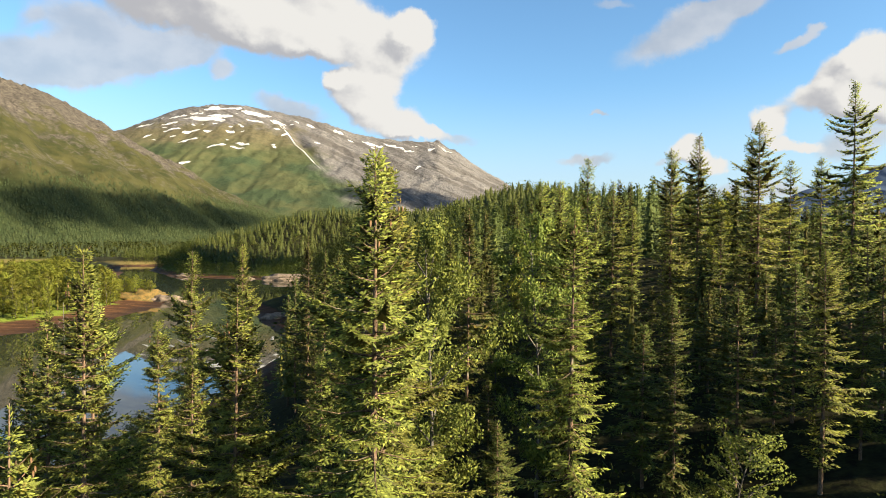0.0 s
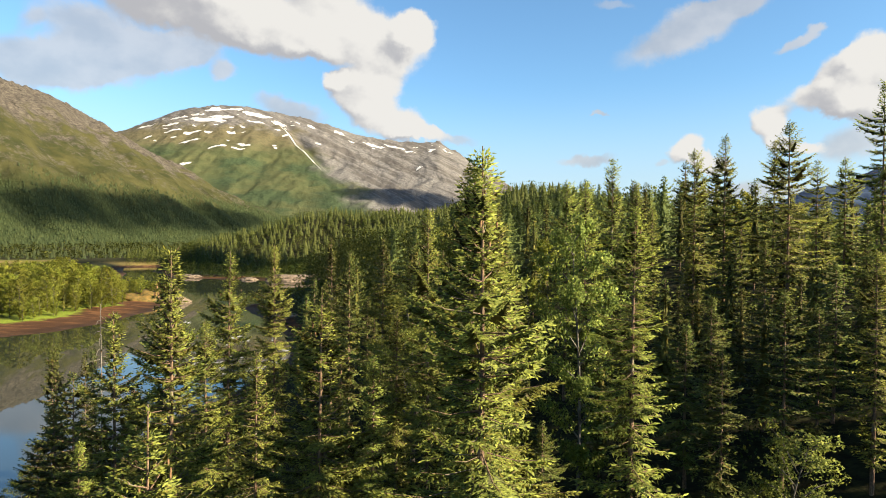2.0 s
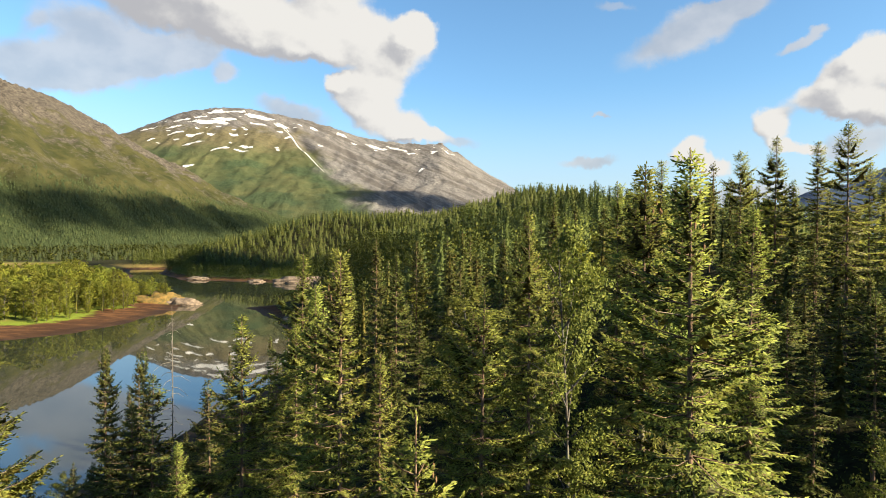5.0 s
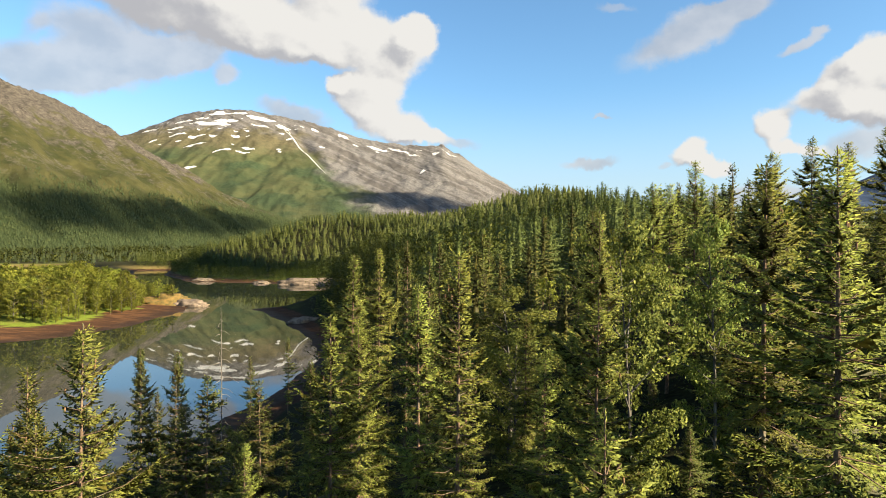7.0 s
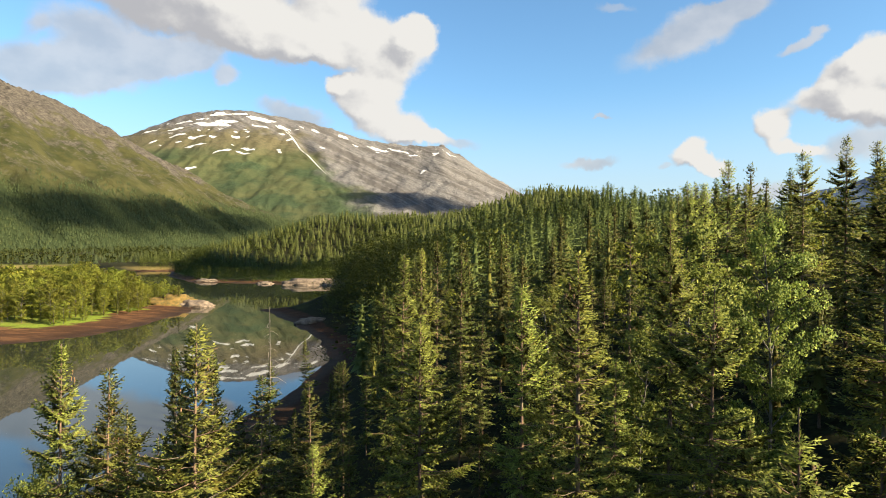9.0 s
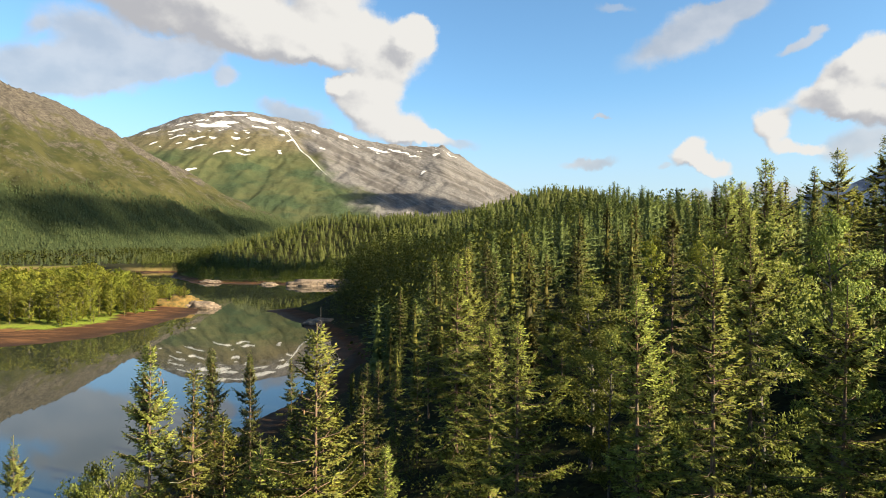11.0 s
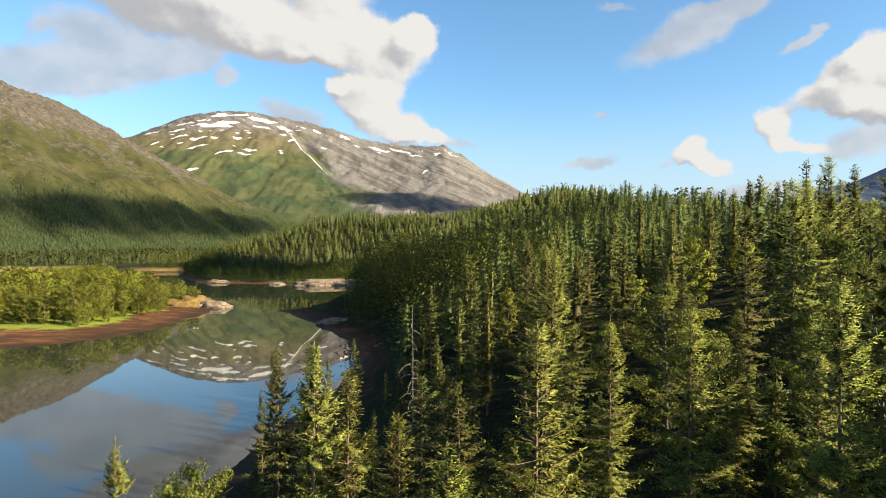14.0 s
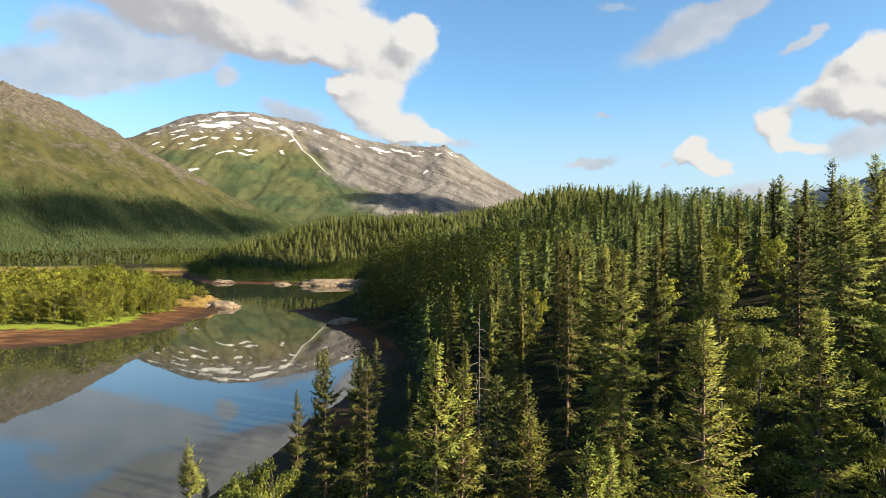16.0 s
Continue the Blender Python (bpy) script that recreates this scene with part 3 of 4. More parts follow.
tagged(new("mountain", sheet("mountain", ridge_sheet(RIGHT_RIDGE, (-0.1, -1.0), 1200, 0.3, 80, 160, 1.1, 30)[0], HAZE_BLUE)),
       "distant wooded mountain ridge tinted blue for haze", "mountain", kind="structure")


# snow left in hollows: x, y, half length, turn of each patch
def snow_height(x, y):
    """The snowy mountain's surface."""
    cols, rows = snow_grid[0, :, 0], snow_grid[::-1, 0, 1]
    j = np.clip(np.interp(x, cols, np.arange(len(cols))), 0, len(cols) - 1.001)
    i = np.clip(np.interp(y, rows, np.arange(len(rows))), 0, len(rows) - 1.001)
    z = snow_grid[::-1, :, 2]
    a, b = i.astype(int), j.astype(int)
    fi, fj = i - a, j - b
    return (z[a, b] * (1 - fi) + z[a + 1, b] * fi) * (1 - fj) + (z[a, b + 1] * (1 - fi) + z[a + 1, b + 1] * fi) * fj


SNOWFIELDS_HIGH = [(-1748, 3977, 55, 0), (-1938, 3889, 60, 12), (-1754, 3844, 50, 8), (-1646, 4026, 45, 0), (-1562, 4110, 75, 0),
                   (-1418, 4125, 55, 0), (-1472, 3979, 85, 0), (-1547, 3917, 120, 0), (-1261, 4085, 105, -5), (-1228, 3947, 60, -10),
                   (-1090, 4011, 50, -30), (-889, 4070, 32, -30), (-700, 4095, 40, -20), (-446, 3986, 75, -25), (-313, 4004, 75, -20)]
SNOWFIELDS_LOW = [(-1550, 3689, 52, 15), (-1685, 3738, 50, 8), (-1501, 3549, 55, 25), (-1448, 3692, 26, 0), (-1316, 3728, 32, -15),
                  (-1177, 3549, 46, -14), (-1318, 3434, 24, 60), (-1281, 3474, 28, 40), (-1188, 3475, 42, 0), (-1375, 3195, 24, 50),
                  (-1786, 3625, 18, 80), (-127, 3537, 20, 70), (-779, 3760, 22, -30), (-1060, 3850, 22, 0), (-1620, 3600, 18, 0),
                  (-600, 3990, 22, -20), (-210, 3900, 30, -10), (-60, 3980, 26, -10)]


def snowfield(x, y, half, turn, seed, slim=0.95):
    """A patch of old snow draped on the slope, with a ragged rim."""
    a = np.linspace(0, 2 * math.pi, 40, endpoint=False)
    ragged = 1 + 0.38 * value_noise(3.1 * np.cos(a) + seed * 7.3, 3.1 * np.sin(a) + seed * 3.7, 1.6, 4, 0.6)
    rings = np.linspace(0.02, 1, 7)[:, None]
    u, v = half * rings * (ragged * np.cos(a))[None], half * slim * rings * (ragged * np.sin(a))[None]
    c, t = math.cos(radians(turn)), math.sin(radians(turn))
    px, py = x + u * c - v * t * 0.8, y + u * t * 2.2 + v * c
    pz = snow_height(px, py) + 2.2 * (1.15 - rings) ** 0.5 + 0.6
    ob = new("snowfield", sheet("snowfield", np.stack([px, py, pz], -1), SNOW, True))
    ob.parent = snow_mountain
    return ob


for k, (x, y, half, turn) in enumerate(SNOWFIELDS_HIGH + SNOWFIELDS_LOW):
    snowfield(x, y, half, turn * 0.5, k + 1, 0.30 if half > 40 else 0.7)
flecks = np.random.RandomState(12)
for k in range(46):
    if k < 30:
        x, y = flecks.uniform(-1950, -950), flecks.uniform(3560, 4140)
    else:
        x, y = flecks.uniform(-620, 90), flecks.uniform(3880, 4150)
    snowfield(x, y, flecks.uniform(7, 20), flecks.uniform(-20, 20), 80 + k, flecks.uniform(0.3, 0.8))
snowfield(-875, 3655, 252, -35.4, 60, 0.024)
snowfield(-1095, 3985, 55, -12, 61, 0.25)


# ---- trees ----
def spire(seed, tiers, points, height, spread, low=0.08, power=0.72):
    """A solid conifer outline: overlapping skirts with ragged, drooping points."""
    r = np.random.RandomState(seed)
    verts, quads, base = [], [], 0
    for k in range(tiers):
        f = k / tiers
        z = height * (low + (1 - low) * f)
        top = min(height, z + height * (1 - low) / tiers * 2.3)
        reach = spread * (1 - f) ** power * r.uniform(0.85, 1.12)
        a = np.linspace(0, 2 * math.pi, 2 * points, endpoint=False) + r.uniform(0, 6.28)
        rad = reach * np.where(np.arange(2 * points) % 2 == 0, r.uniform(0.7, 1.2, 2 * points), r.uniform(0.5, 0.75, 2 * points))
        zz = z - 0.22 * rad + np.where(np.arange(2 * points) % 2 == 0, 0.0, 0.25 * reach)
        verts.append(np.concatenate([[[0, 0, top]], np.stack([rad * np.cos(a), rad * np.sin(a), zz], 1)]))
        for i in range(points):
            quads.append((base, base + 1 + (2 * i - 1) % (2 * points), base + 1 + 2 * i, base + 1 + 2 * i + 1))
        base += 2 * points + 1
    return np.concatenate(verts), np.array(quads)


def shoot_mesh(root, way, length, width, blades, rng, mid=0.42):
    """Needle-bearing shoots: kite-shaped blades crossing on one axis, an island a shoot."""
    n = len(root)
    way = way / np.linalg.norm(way, axis=1, keepdims=True)
    side = np.cross(way, np.array([0.02, 0.03, 1.0]))
    side /= np.linalg.norm(side, axis=1, keepdims=True)
    up = np.cross(side, way)
    verts = [root, root + way * length[:, None]]
    turn = rng.uniform(-1.57, 1.57, n)
    for k in range(blades):
        a = turn + math.pi * k / blades
        off = (side * np.cos(a)[:, None] + up * np.sin(a)[:, None]) * (width / 2)[:, None]
        centre = root + way * (length * mid)[:, None]
        verts += [centre + off, centre - off]
    v = np.stack(verts, 1)
    base = (np.arange(n) * v.shape[1])[:, None]
    quads = np.concatenate([base + np.array([[0, 2 + 2 * k, 1, 3 + 2 * k]]) for k in range(blades)], 0)
    return v.reshape(-1, 3), quads


def stem(points, radii_, sides):
    """A tapered round stem through the points, as points and quads."""
    pts, rad = np.asarray(points, float), np.asarray(radii_, float)
    a = np.linspace(0, 2 * math.pi, sides, endpoint=False)
    along = np.gradient(pts, axis=0)
    along /= np.linalg.norm(along, axis=1, keepdims=True)
    ref = np.where(np.abs(along[:, 2:3]) > 0.8, np.array([[1.0, 0, 0]]), np.array([[0, 0, 1.0]]))
    s = np.cross(along, ref)
    s /= np.linalg.norm(s, axis=1, keepdims=True)
    u = np.cross(s, along)
    ring = pts[:, None] + rad[:, None, None] * (np.cos(a)[None, :, None] * s[:, None] + np.sin(a)[None, :, None] * u[:, None])
    i, j = np.meshgrid(np.arange(len(pts) - 1), np.arange(sides), indexing="ij")
    p, q = i * sides + j, i * sides + (j + 1) % sides
    return ring.reshape(-1, 3), np.stack([p, q, q + sides, p + sides], -1).reshape(-1, 4)


def merge(pieces):
    verts, faces, base = [], [], 0
    for v, f in pieces:
        verts.append(v)
        faces.append(f + base)
        base += len(v)
    return np.concatenate(verts), np.concatenate(faces)


def spruce_shape(seed, height, spread, gap, per_whorl, twig_step, size, blades=1, sticks=True, bare=0.12, core=0, core_reach=0.4,
                 fine_depth=9.0, dense=0.55, slim=0.30, roof=0.6, roof_steps=6, roof_from=1.6, hanging=0.25, taper=3.0, skip=0.13):
    """Trunk and crown of a northern spruce: whorls of branches that rise near the top, lie flat below and droop at
    last.
    size: the length of one needle shoot; roof: the width of the shade-darkened old needles along each branch; taper:
    how soon the crown widens."""
    rng = np.random.RandomState(seed)
    lean = rng.uniform(-0.12, 0.12, 2)
    zs = np.linspace(-0.6, height, 9)
    f = np.clip(zs / height, 0, 1)
    axis = np.stack([lean[0] * np.sin(3 * f), lean[1] * np.sin(2.4 * f), zs], 1)
    trunk = [stem(axis, 0.125 * (1 - f) ** 0.95 * height / 16 + 0.010, 7 if sticks else 5)]
    roots, ways, lens, wids, roofs = [], [], [], [], []
    up = np.array([0.0, 0.0, 1.0])

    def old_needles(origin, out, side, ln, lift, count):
        """The older needles of a branch: a drooping, ragged roof along its axis, crown shade in its colour."""
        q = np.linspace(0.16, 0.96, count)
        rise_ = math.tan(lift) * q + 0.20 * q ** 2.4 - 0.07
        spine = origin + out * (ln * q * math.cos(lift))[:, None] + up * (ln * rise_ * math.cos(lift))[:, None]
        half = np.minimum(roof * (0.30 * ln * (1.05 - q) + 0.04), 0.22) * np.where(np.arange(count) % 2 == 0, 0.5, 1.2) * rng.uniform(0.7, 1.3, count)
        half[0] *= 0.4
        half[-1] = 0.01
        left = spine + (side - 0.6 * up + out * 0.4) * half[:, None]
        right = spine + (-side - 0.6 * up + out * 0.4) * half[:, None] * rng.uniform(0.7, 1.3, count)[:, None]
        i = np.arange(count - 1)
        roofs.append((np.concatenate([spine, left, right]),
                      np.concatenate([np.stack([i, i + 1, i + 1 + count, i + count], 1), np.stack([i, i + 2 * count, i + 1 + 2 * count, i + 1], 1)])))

    def needles(p, way, ln, shoot, droop):
        """Covers twigs (p, way, length) with shoots, turn about to either side, one at the tip."""
        way = way / np.linalg.norm(way, axis=1, keepdims=True)
        across = np.cross(way, up)
        across /= np.linalg.norm(across, axis=1, keepdims=True) + 1e-6
        count = np.maximum(1, np.round(ln / (shoot * dense))).astype(int)
        who = np.repeat(np.arange(len(p)), count)
        nth = np.concatenate([np.arange(c) for c in count])
        f_ = (nth + rng.uniform(0.2, 0.8, len(who))) / count[who]
        fork = np.where(nth == count[who] - 1, 0.0, np.where(nth % 2 == 0, 0.75, -0.75))
        turned = way[who] + across[who] * fork[:, None] + rng.normal(size=(len(who), 3)) * (0.22, 0.22, 0.26)
        turned[:, 2] += 0.16 * (1 - droop)
        hang = rng.rand(len(who)) < hanging * droop
        turned[hang] = turned[hang] * 0.7 - up * rng.uniform(0.4, 1.1, hang.sum())[:, None]
        roots.append(p[who] + way[who] * (ln[who] * f_)[:, None] * 0.9)
        ways.append(turned)
        lens.append(shoot * rng.uniform(0.7, 1.35, len(who)))
        wids.append(shoot * rng.uniform(0.75, 1.25, len(who)) * slim)

    lobes = rng.uniform(0, 6.28, 4)
    z = height - 0.25
    while z > bare * height:
        depth = height - z
        coarse = 1.0 if depth < fine_depth else 2.0
        droop = min(1.0, max(0.0, (depth - 1.5) / 5.0))
        reach = spread * (1 - math.exp(-(depth / taper) ** 1.1)) + 0.07
        reach *= 1.0 if z > 0.35 * height else max(0.35, 0.5 + 0.5 * z / (0.35 * height))
        reach *= 1 + 0.24 * math.sin(z * 2.3 + lobes[2]) + 0.16 * math.sin(z * 0.9 + lobes[3])
        k = max(3, int(round(per_whorl * rng.uniform(0.75, 1.25))))
        start = rng.uniform(0, 6.28)
        for b in range(k):
            a = start + 6.283 * b / k + rng.uniform(-0.3, 0.3)
            lop = 1 + 0.20 * math.sin(a + lobes[0] + 0.25 * z) + 0.16 * math.sin(2 * a + lobes[1] + z * 0.7)
            ln = reach * lop * rng.uniform(0.35, 1.25)
            if ln < 0.08 or rng.rand() < skip:
                continue
            z0 = z + rng.uniform(-0.3, 0.3) * gap
            lift = math.radians(np.interp(depth, [0, 0.8, 2.5, 6, 12], [55, 36, 14, -8, -22]) + rng.uniform(-9, 9))
            out, side = np.array([math.cos(a), math.sin(a), 0]), np.array([-math.sin(a), math.cos(a), 0])
            m = max(3 if sticks else 2, int(ln / (twig_step * coarse)))
            s = np.linspace(0.10, 0.97, m) + rng.uniform(-0.02, 0.02, m)
            f0 = min(max(z0 / height, 0), 1)
            origin = np.array([lean[0] * math.sin(3 * f0), lean[1] * math.sin(2.4 * f0), z0])
            rise = math.tan(lift) * s + 0.22 * s ** 2.4 - 0.05
            mid = origin + out * (ln * s * math.cos(lift))[:, None] + up * (ln * rise * math.cos(lift))[:, None]
            if sticks and ln > 0.35 and depth < 11:
                trunk.append(stem([origin, mid[m // 2], mid[m - 1]], [0.018, 0.012, 0.004], 3))
            if depth > roof_from:
                old_needles(origin, out, side, ln, lift, roof_steps)
            for sgn in (-1, 1):
                tl = np.clip(0.46 * ln * (1.10 - s) + 0.08, 0.09, 0.50) * rng.uniform(0.6, 1.3, m)
                open_ = np.radians(rng.uniform(32, 62, m))
                way = out * np.cos(open_)[:, None] + sgn * side * np.sin(open_)[:, None]
                way = way + up * (rng.uniform(-0.22, 0.16, m) - 0.18 * droop)[:, None]
                needles(mid, way, tl, size * coarse, droop)
            needles(mid[m // 2:], np.repeat((out + up * (math.tan(lift) + 0.25))[None], m - m // 2, 0), np.full(m - m // 2, 0.12 * ln + 0.06), size * coarse, 0.0)
        z -= (gap * 0.7 if depth < 2.0 else gap if depth < fine_depth else gap * 1.5) * rng.uniform(0.75, 1.25)
    tip = np.array([[lean[0] * math.sin(3), lean[1] * math.sin(2.4), height - 0.55]])
    needles(tip, np.array([[0.02, 0.01, 1.0]]), np.array([0.55]), min(size, 0.13), 0.0)
    crown = shoot_mesh(np.concatenate(roots), np.concatenate(ways), np.concatenate(lens), np.concatenate(wids), blades, rng)
    # solid core added to stop light through the crown, in the darkened needles
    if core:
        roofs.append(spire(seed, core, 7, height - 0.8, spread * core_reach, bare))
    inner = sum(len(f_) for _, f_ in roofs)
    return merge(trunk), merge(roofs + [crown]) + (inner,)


def leaf_quads(centres, size, rng):
    """Small leaves or leaf sprays: bent quads turned every way."""
    n = len(centres)
    a = rng.normal(size=(n, 3))
    a /= np.linalg.norm(a, axis=1, keepdims=True)
    b = np.cross(a, rng.normal(size=(n, 3)))
    b /= np.linalg.norm(b, axis=1, keepdims=True)
    s = size * rng.uniform(0.6, 1.35, n)[:, None]
    v = np.stack([centres - a * s, centres + b * s * 0.55, centres + a * s, centres - b * s * 0.55 + np.cross(a, b) * s * 0.3], 1)
    return v.reshape(-1, 3), np.arange(4 * n).reshape(-1, 4)


def broadleaf_shape(seed, height, spread, leaves, size, low=0.3, limbs=11):
    """Trunk with limbs, and a crown of loose leaf sprays round the twigs."""
    rng = np.random.RandomState(seed)
    top = np.array([rng.uniform(-0.5, 0.5), rng.uniform(-0.5, 0.5), height])
    f = np.linspace(0, 1, 7)
    bend = np.stack([top[0] * f + 0.25 * np.sin(4 * f), top[1] * f + 0.2 * np.sin(3 * f + 1), -0.5 + (height + 0.2) * f], 1)
    pieces, ends = [stem(bend, 0.10 * height / 12 * (1 - f) ** 0.8 + 0.012, 6)], []
    for k in range(limbs):
        h = low + (0.97 - low) * (k + rng.uniform(0, 0.8)) / limbs
        p0 = np.array([np.interp(h, f, bend[:, i]) for i in range(3)])
        a = 2.4 * k + rng.uniform(-0.5, 0.5)
        ln = spread * (math.sin(math.pi * min(1, (h - low * 0.6) / (1.04 - low * 0.6))) ** 0.7 * 0.95 + 0.12) * rng.uniform(0.7, 1.2)
        up = ln * rng.uniform(0.35, 0.9)
        p2 = p0 + np.array([math.cos(a) * ln, math.sin(a) * ln, up])
        p1 = (p0 + p2) / 2 + np.array([0, 0, 0.12 * ln])
        pieces.append(stem([p0, p1, p2], [0.045 * height / 12, 0.026, 0.008], 4))
        for s in np.linspace(0.35, 1.05, 5):
            q = p0 * (1 - s) ** 2 + 2 * p1 * s * (1 - s) + p2 * s * s
            ends.append((q, 0.22 * spread * rng.uniform(0.7, 1.4)))
    ends.append((top, 0.25 * spread))
    share = leaves // len(ends)
    pts = []
    for q, r in ends:
        g = rng.normal(size=(share, 3))
        g *= (rng.uniform(0.3, 1.0, share) ** 0.5 / np.linalg.norm(g, axis=1))[:, None]
        pts.append(q + g * np.array([r, r, r * 0.75]))
    return merge(pieces), leaf_quads(np.concatenate(pts), size, rng)


CONE_MESH = mesh("cone", *stem([(0, 0, 0), (0, 0, -0.035), (0, 0, -0.09), (0, 0, -0.125)], [0.008, 0.021, 0.018, 0.004], 6), CONE, True)


def hang_cones(ob, shape):
    """Ripe brown cones below the top of a tall spruce."""
    r = np.random.RandomState(len(shape[0][0]))
    top = shape[1][0][:, 2].max()
    for k in range(6):
        a, d = r.uniform(0, 6.283), r.uniform(0.7, 2.2)
        reach = 0.10 + 0.17 * d
        cone = new("cone", CONE_MESH)
        cone.parent = ob
        cone.location = (reach * math.cos(a), reach * math.sin(a), top - d)


def tree_thing(name, shape, wood, green, label, category, group):
    """A tree as an empty with its trunk and its crown, at the origin."""
    (tv, tf), (cv, cf, *inner) = shape
    ob = tagged(new(name), label, category, group)
    new("trunk", mesh("trunk", tv, tf, wood, True)).parent = ob
    if label is TALL:
        hang_cones(ob, shape)
    fine = green is NEEDLES
    outward = crown_normals(cv, len(cv), 0.3 if fine else 0.5, 0.0 if inner else 0.5, 0.3 if fine else 0.5 if inner else 0.8)
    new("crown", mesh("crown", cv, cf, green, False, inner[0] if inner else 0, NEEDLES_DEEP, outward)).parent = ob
    return ob


class Kind:
    """One tree model; the first one placed is the model itself, the rest are copies."""

    def __init__(self, name, shape, height, wood, green, label, category, group):
        self.args, self.height, self.first = (name, shape, wood, green, label, category, group), height, None

    def plant(self, x, y, height, turn, girth=1.0, label=""):
        s = height / self.height
        z = float(land(np.array([x]), np.array([y]))[0])
        want = pose(x, y, z, 0, 0, turn) @ Matrix.Diagonal((s * girth, s * girth, s, 1))
        if self.first is None:
            self.first = ob = tree_thing(*self.args)
            ob.matrix_basis = want
        else:
            c = self.first.scale
            ob = copy_thing(self.first, want @ Matrix.Diagonal((1 / c[0], 1 / c[1], 1 / c[2], 1)))
        if label:
            ob["label"] = label
        return ob


TALL = "tall slender green spruce with drooping needle branches on forest slope"
FINE = [Kind("spruce_tree", spruce_shape(11 + k, 16.5, 1.18 + 0.14 * (k % 3), 0.31, 6.2, 0.080, 0.100, 1, dense=0.46, slim=0.38, roof=0.62, roof_steps=9,
                                         fine_depth=7.5, hanging=0.32, roof_from=0.9, taper=3.0 + 0.5 * (k % 2)),
             16.5, BARK, NEEDLES, TALL, "spruce tree", "near spruces") for k in range(5)]
AIRY = [Kind("spruce_tree", spruce_shape(131 + k, 16.0, 1.55 + 0.15 * k, 0.38, 6.0, 0.115, 0.125, 1, dense=0.48, slim=0.38, roof=0.6, roof_steps=7,
                                         fine_depth=7.0, hanging=0.28, roof_from=1.8, taper=3.4, skip=0.12), 16.0, BARK, NEEDLES,
             "tall open-crowned spruce with flat spaced branches on the ridge", "spruce tree", "ridge spruces") for k in range(3)]
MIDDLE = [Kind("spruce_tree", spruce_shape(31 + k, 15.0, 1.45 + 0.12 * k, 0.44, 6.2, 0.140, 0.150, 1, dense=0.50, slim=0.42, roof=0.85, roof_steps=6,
                                           fine_depth=6.5, hanging=0.32, roof_from=0.9, taper=3.8), 15.0, BARK, NEEDLES_SHADED,
               "mid-height spruce among the forest trees, needles darkened for shade", "spruce tree", "forest spruces") for k in range(4)]
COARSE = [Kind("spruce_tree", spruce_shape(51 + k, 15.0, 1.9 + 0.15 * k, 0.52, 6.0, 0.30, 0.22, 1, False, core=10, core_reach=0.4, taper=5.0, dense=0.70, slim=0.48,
                                           roof=1.1, roof_steps=4, roof_from=0.8), 15.0, BARK, NEEDLES_SHADED,
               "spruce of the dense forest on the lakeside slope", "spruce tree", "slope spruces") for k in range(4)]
BIRCH = [Kind("birch_tree", broadleaf_shape(71 + k, 12.0, 2.2 + 0.4 * k, 16000, 0.072, 0.12, 22), 12.0, BIRCH_BARK, LEAVES,
              "light green birch with loose rounded crown among spruces", "birch tree", "birches") for k in range(2)]
BUSHY = [Kind("broadleaf_tree", broadleaf_shape(81 + k, 12.0, 2.2 + 0.4 * k, 2400, 0.20, 0.08, 24), 12.0, BIRCH_BARK, LEAVES_FAR,
              "bushy light green birch on the grassy spit by the lake", "birch tree", "spit trees") for k in range(3)]

rng = np.random.RandomState(5)
# the spruces that stand out: x, y and the height of the tip above the lake
TIPS_NEAR = [(-3.0, 13.75, 29.75), (-2.87, 16.0, 29.7), (-6.3, 16.5, 27.0), (-9.5, 16.0, 27.8), (-13.0, 20.1, 25.95), (-17.75, 16.5, 26.15),
             (-10.4, 18.0, 26.95), (-7.6, 11.3, 25.8), (-9.05, 20.8, 24.7), (-22.4, 21.4, 24.1), (-20.8, 19.35, 23.4), (-23.2, 20.4, 25.0),
             (-19.6, 18.5, 23.0), (-6.0, 24.8, 23.8), (-4.1, 24.9, 29.2), (-17.1, 25.4, 20.5), (-13.2, 27.2, 24.7), (-34.2, 30.2, 19.25),
             (-5.7, 32.0, 24.7), (-14.2, 33.2, 27.4), (-13.7, 38.9, 27.7), (2.5, 21.8, 29.2), (12.9, 25.5, 27.9), (15.5, 27.0, 26.4), (0.2, 43.0, 30.3)]
TIPS_BEYOND = [(19.0, 41.5, 36.1), (26.0, 42.7, 39.0), (9.9, 49.3, 34.6), (17.7, 52.8, 36.0), (17.7, 47.3, 36.1), (7.4, 48.3, 32.7),
               (5.8, 47.3, 32.7), (-12.8, 53.0, 28.2), (-10.8, 50.2, 27.1), (-31.3, 45.5, 20.3), (12.7, 52.3, 33.1), (24.0, 46.3, 34.2),
               (29.9, 52.0, 35.3), (-10.1, 70.7, 28.1), (26.1, 55.8, 37.3), (-28.2, 44.2, 20.1), (-32.0, 47.0, 19.9),
               (-28.9, 46.4, 19.9), (-34.3, 79.0, 13.2), (-16.4, 63.9, 24.0), (17.4, 61.7, 31.6), (-33.1, 93.0, 13.4), (-36.6, 59.0, 14.1),
               (28.2, 108.0, 36.2), (-21.6, 97.5, 21.2)]
taken = []
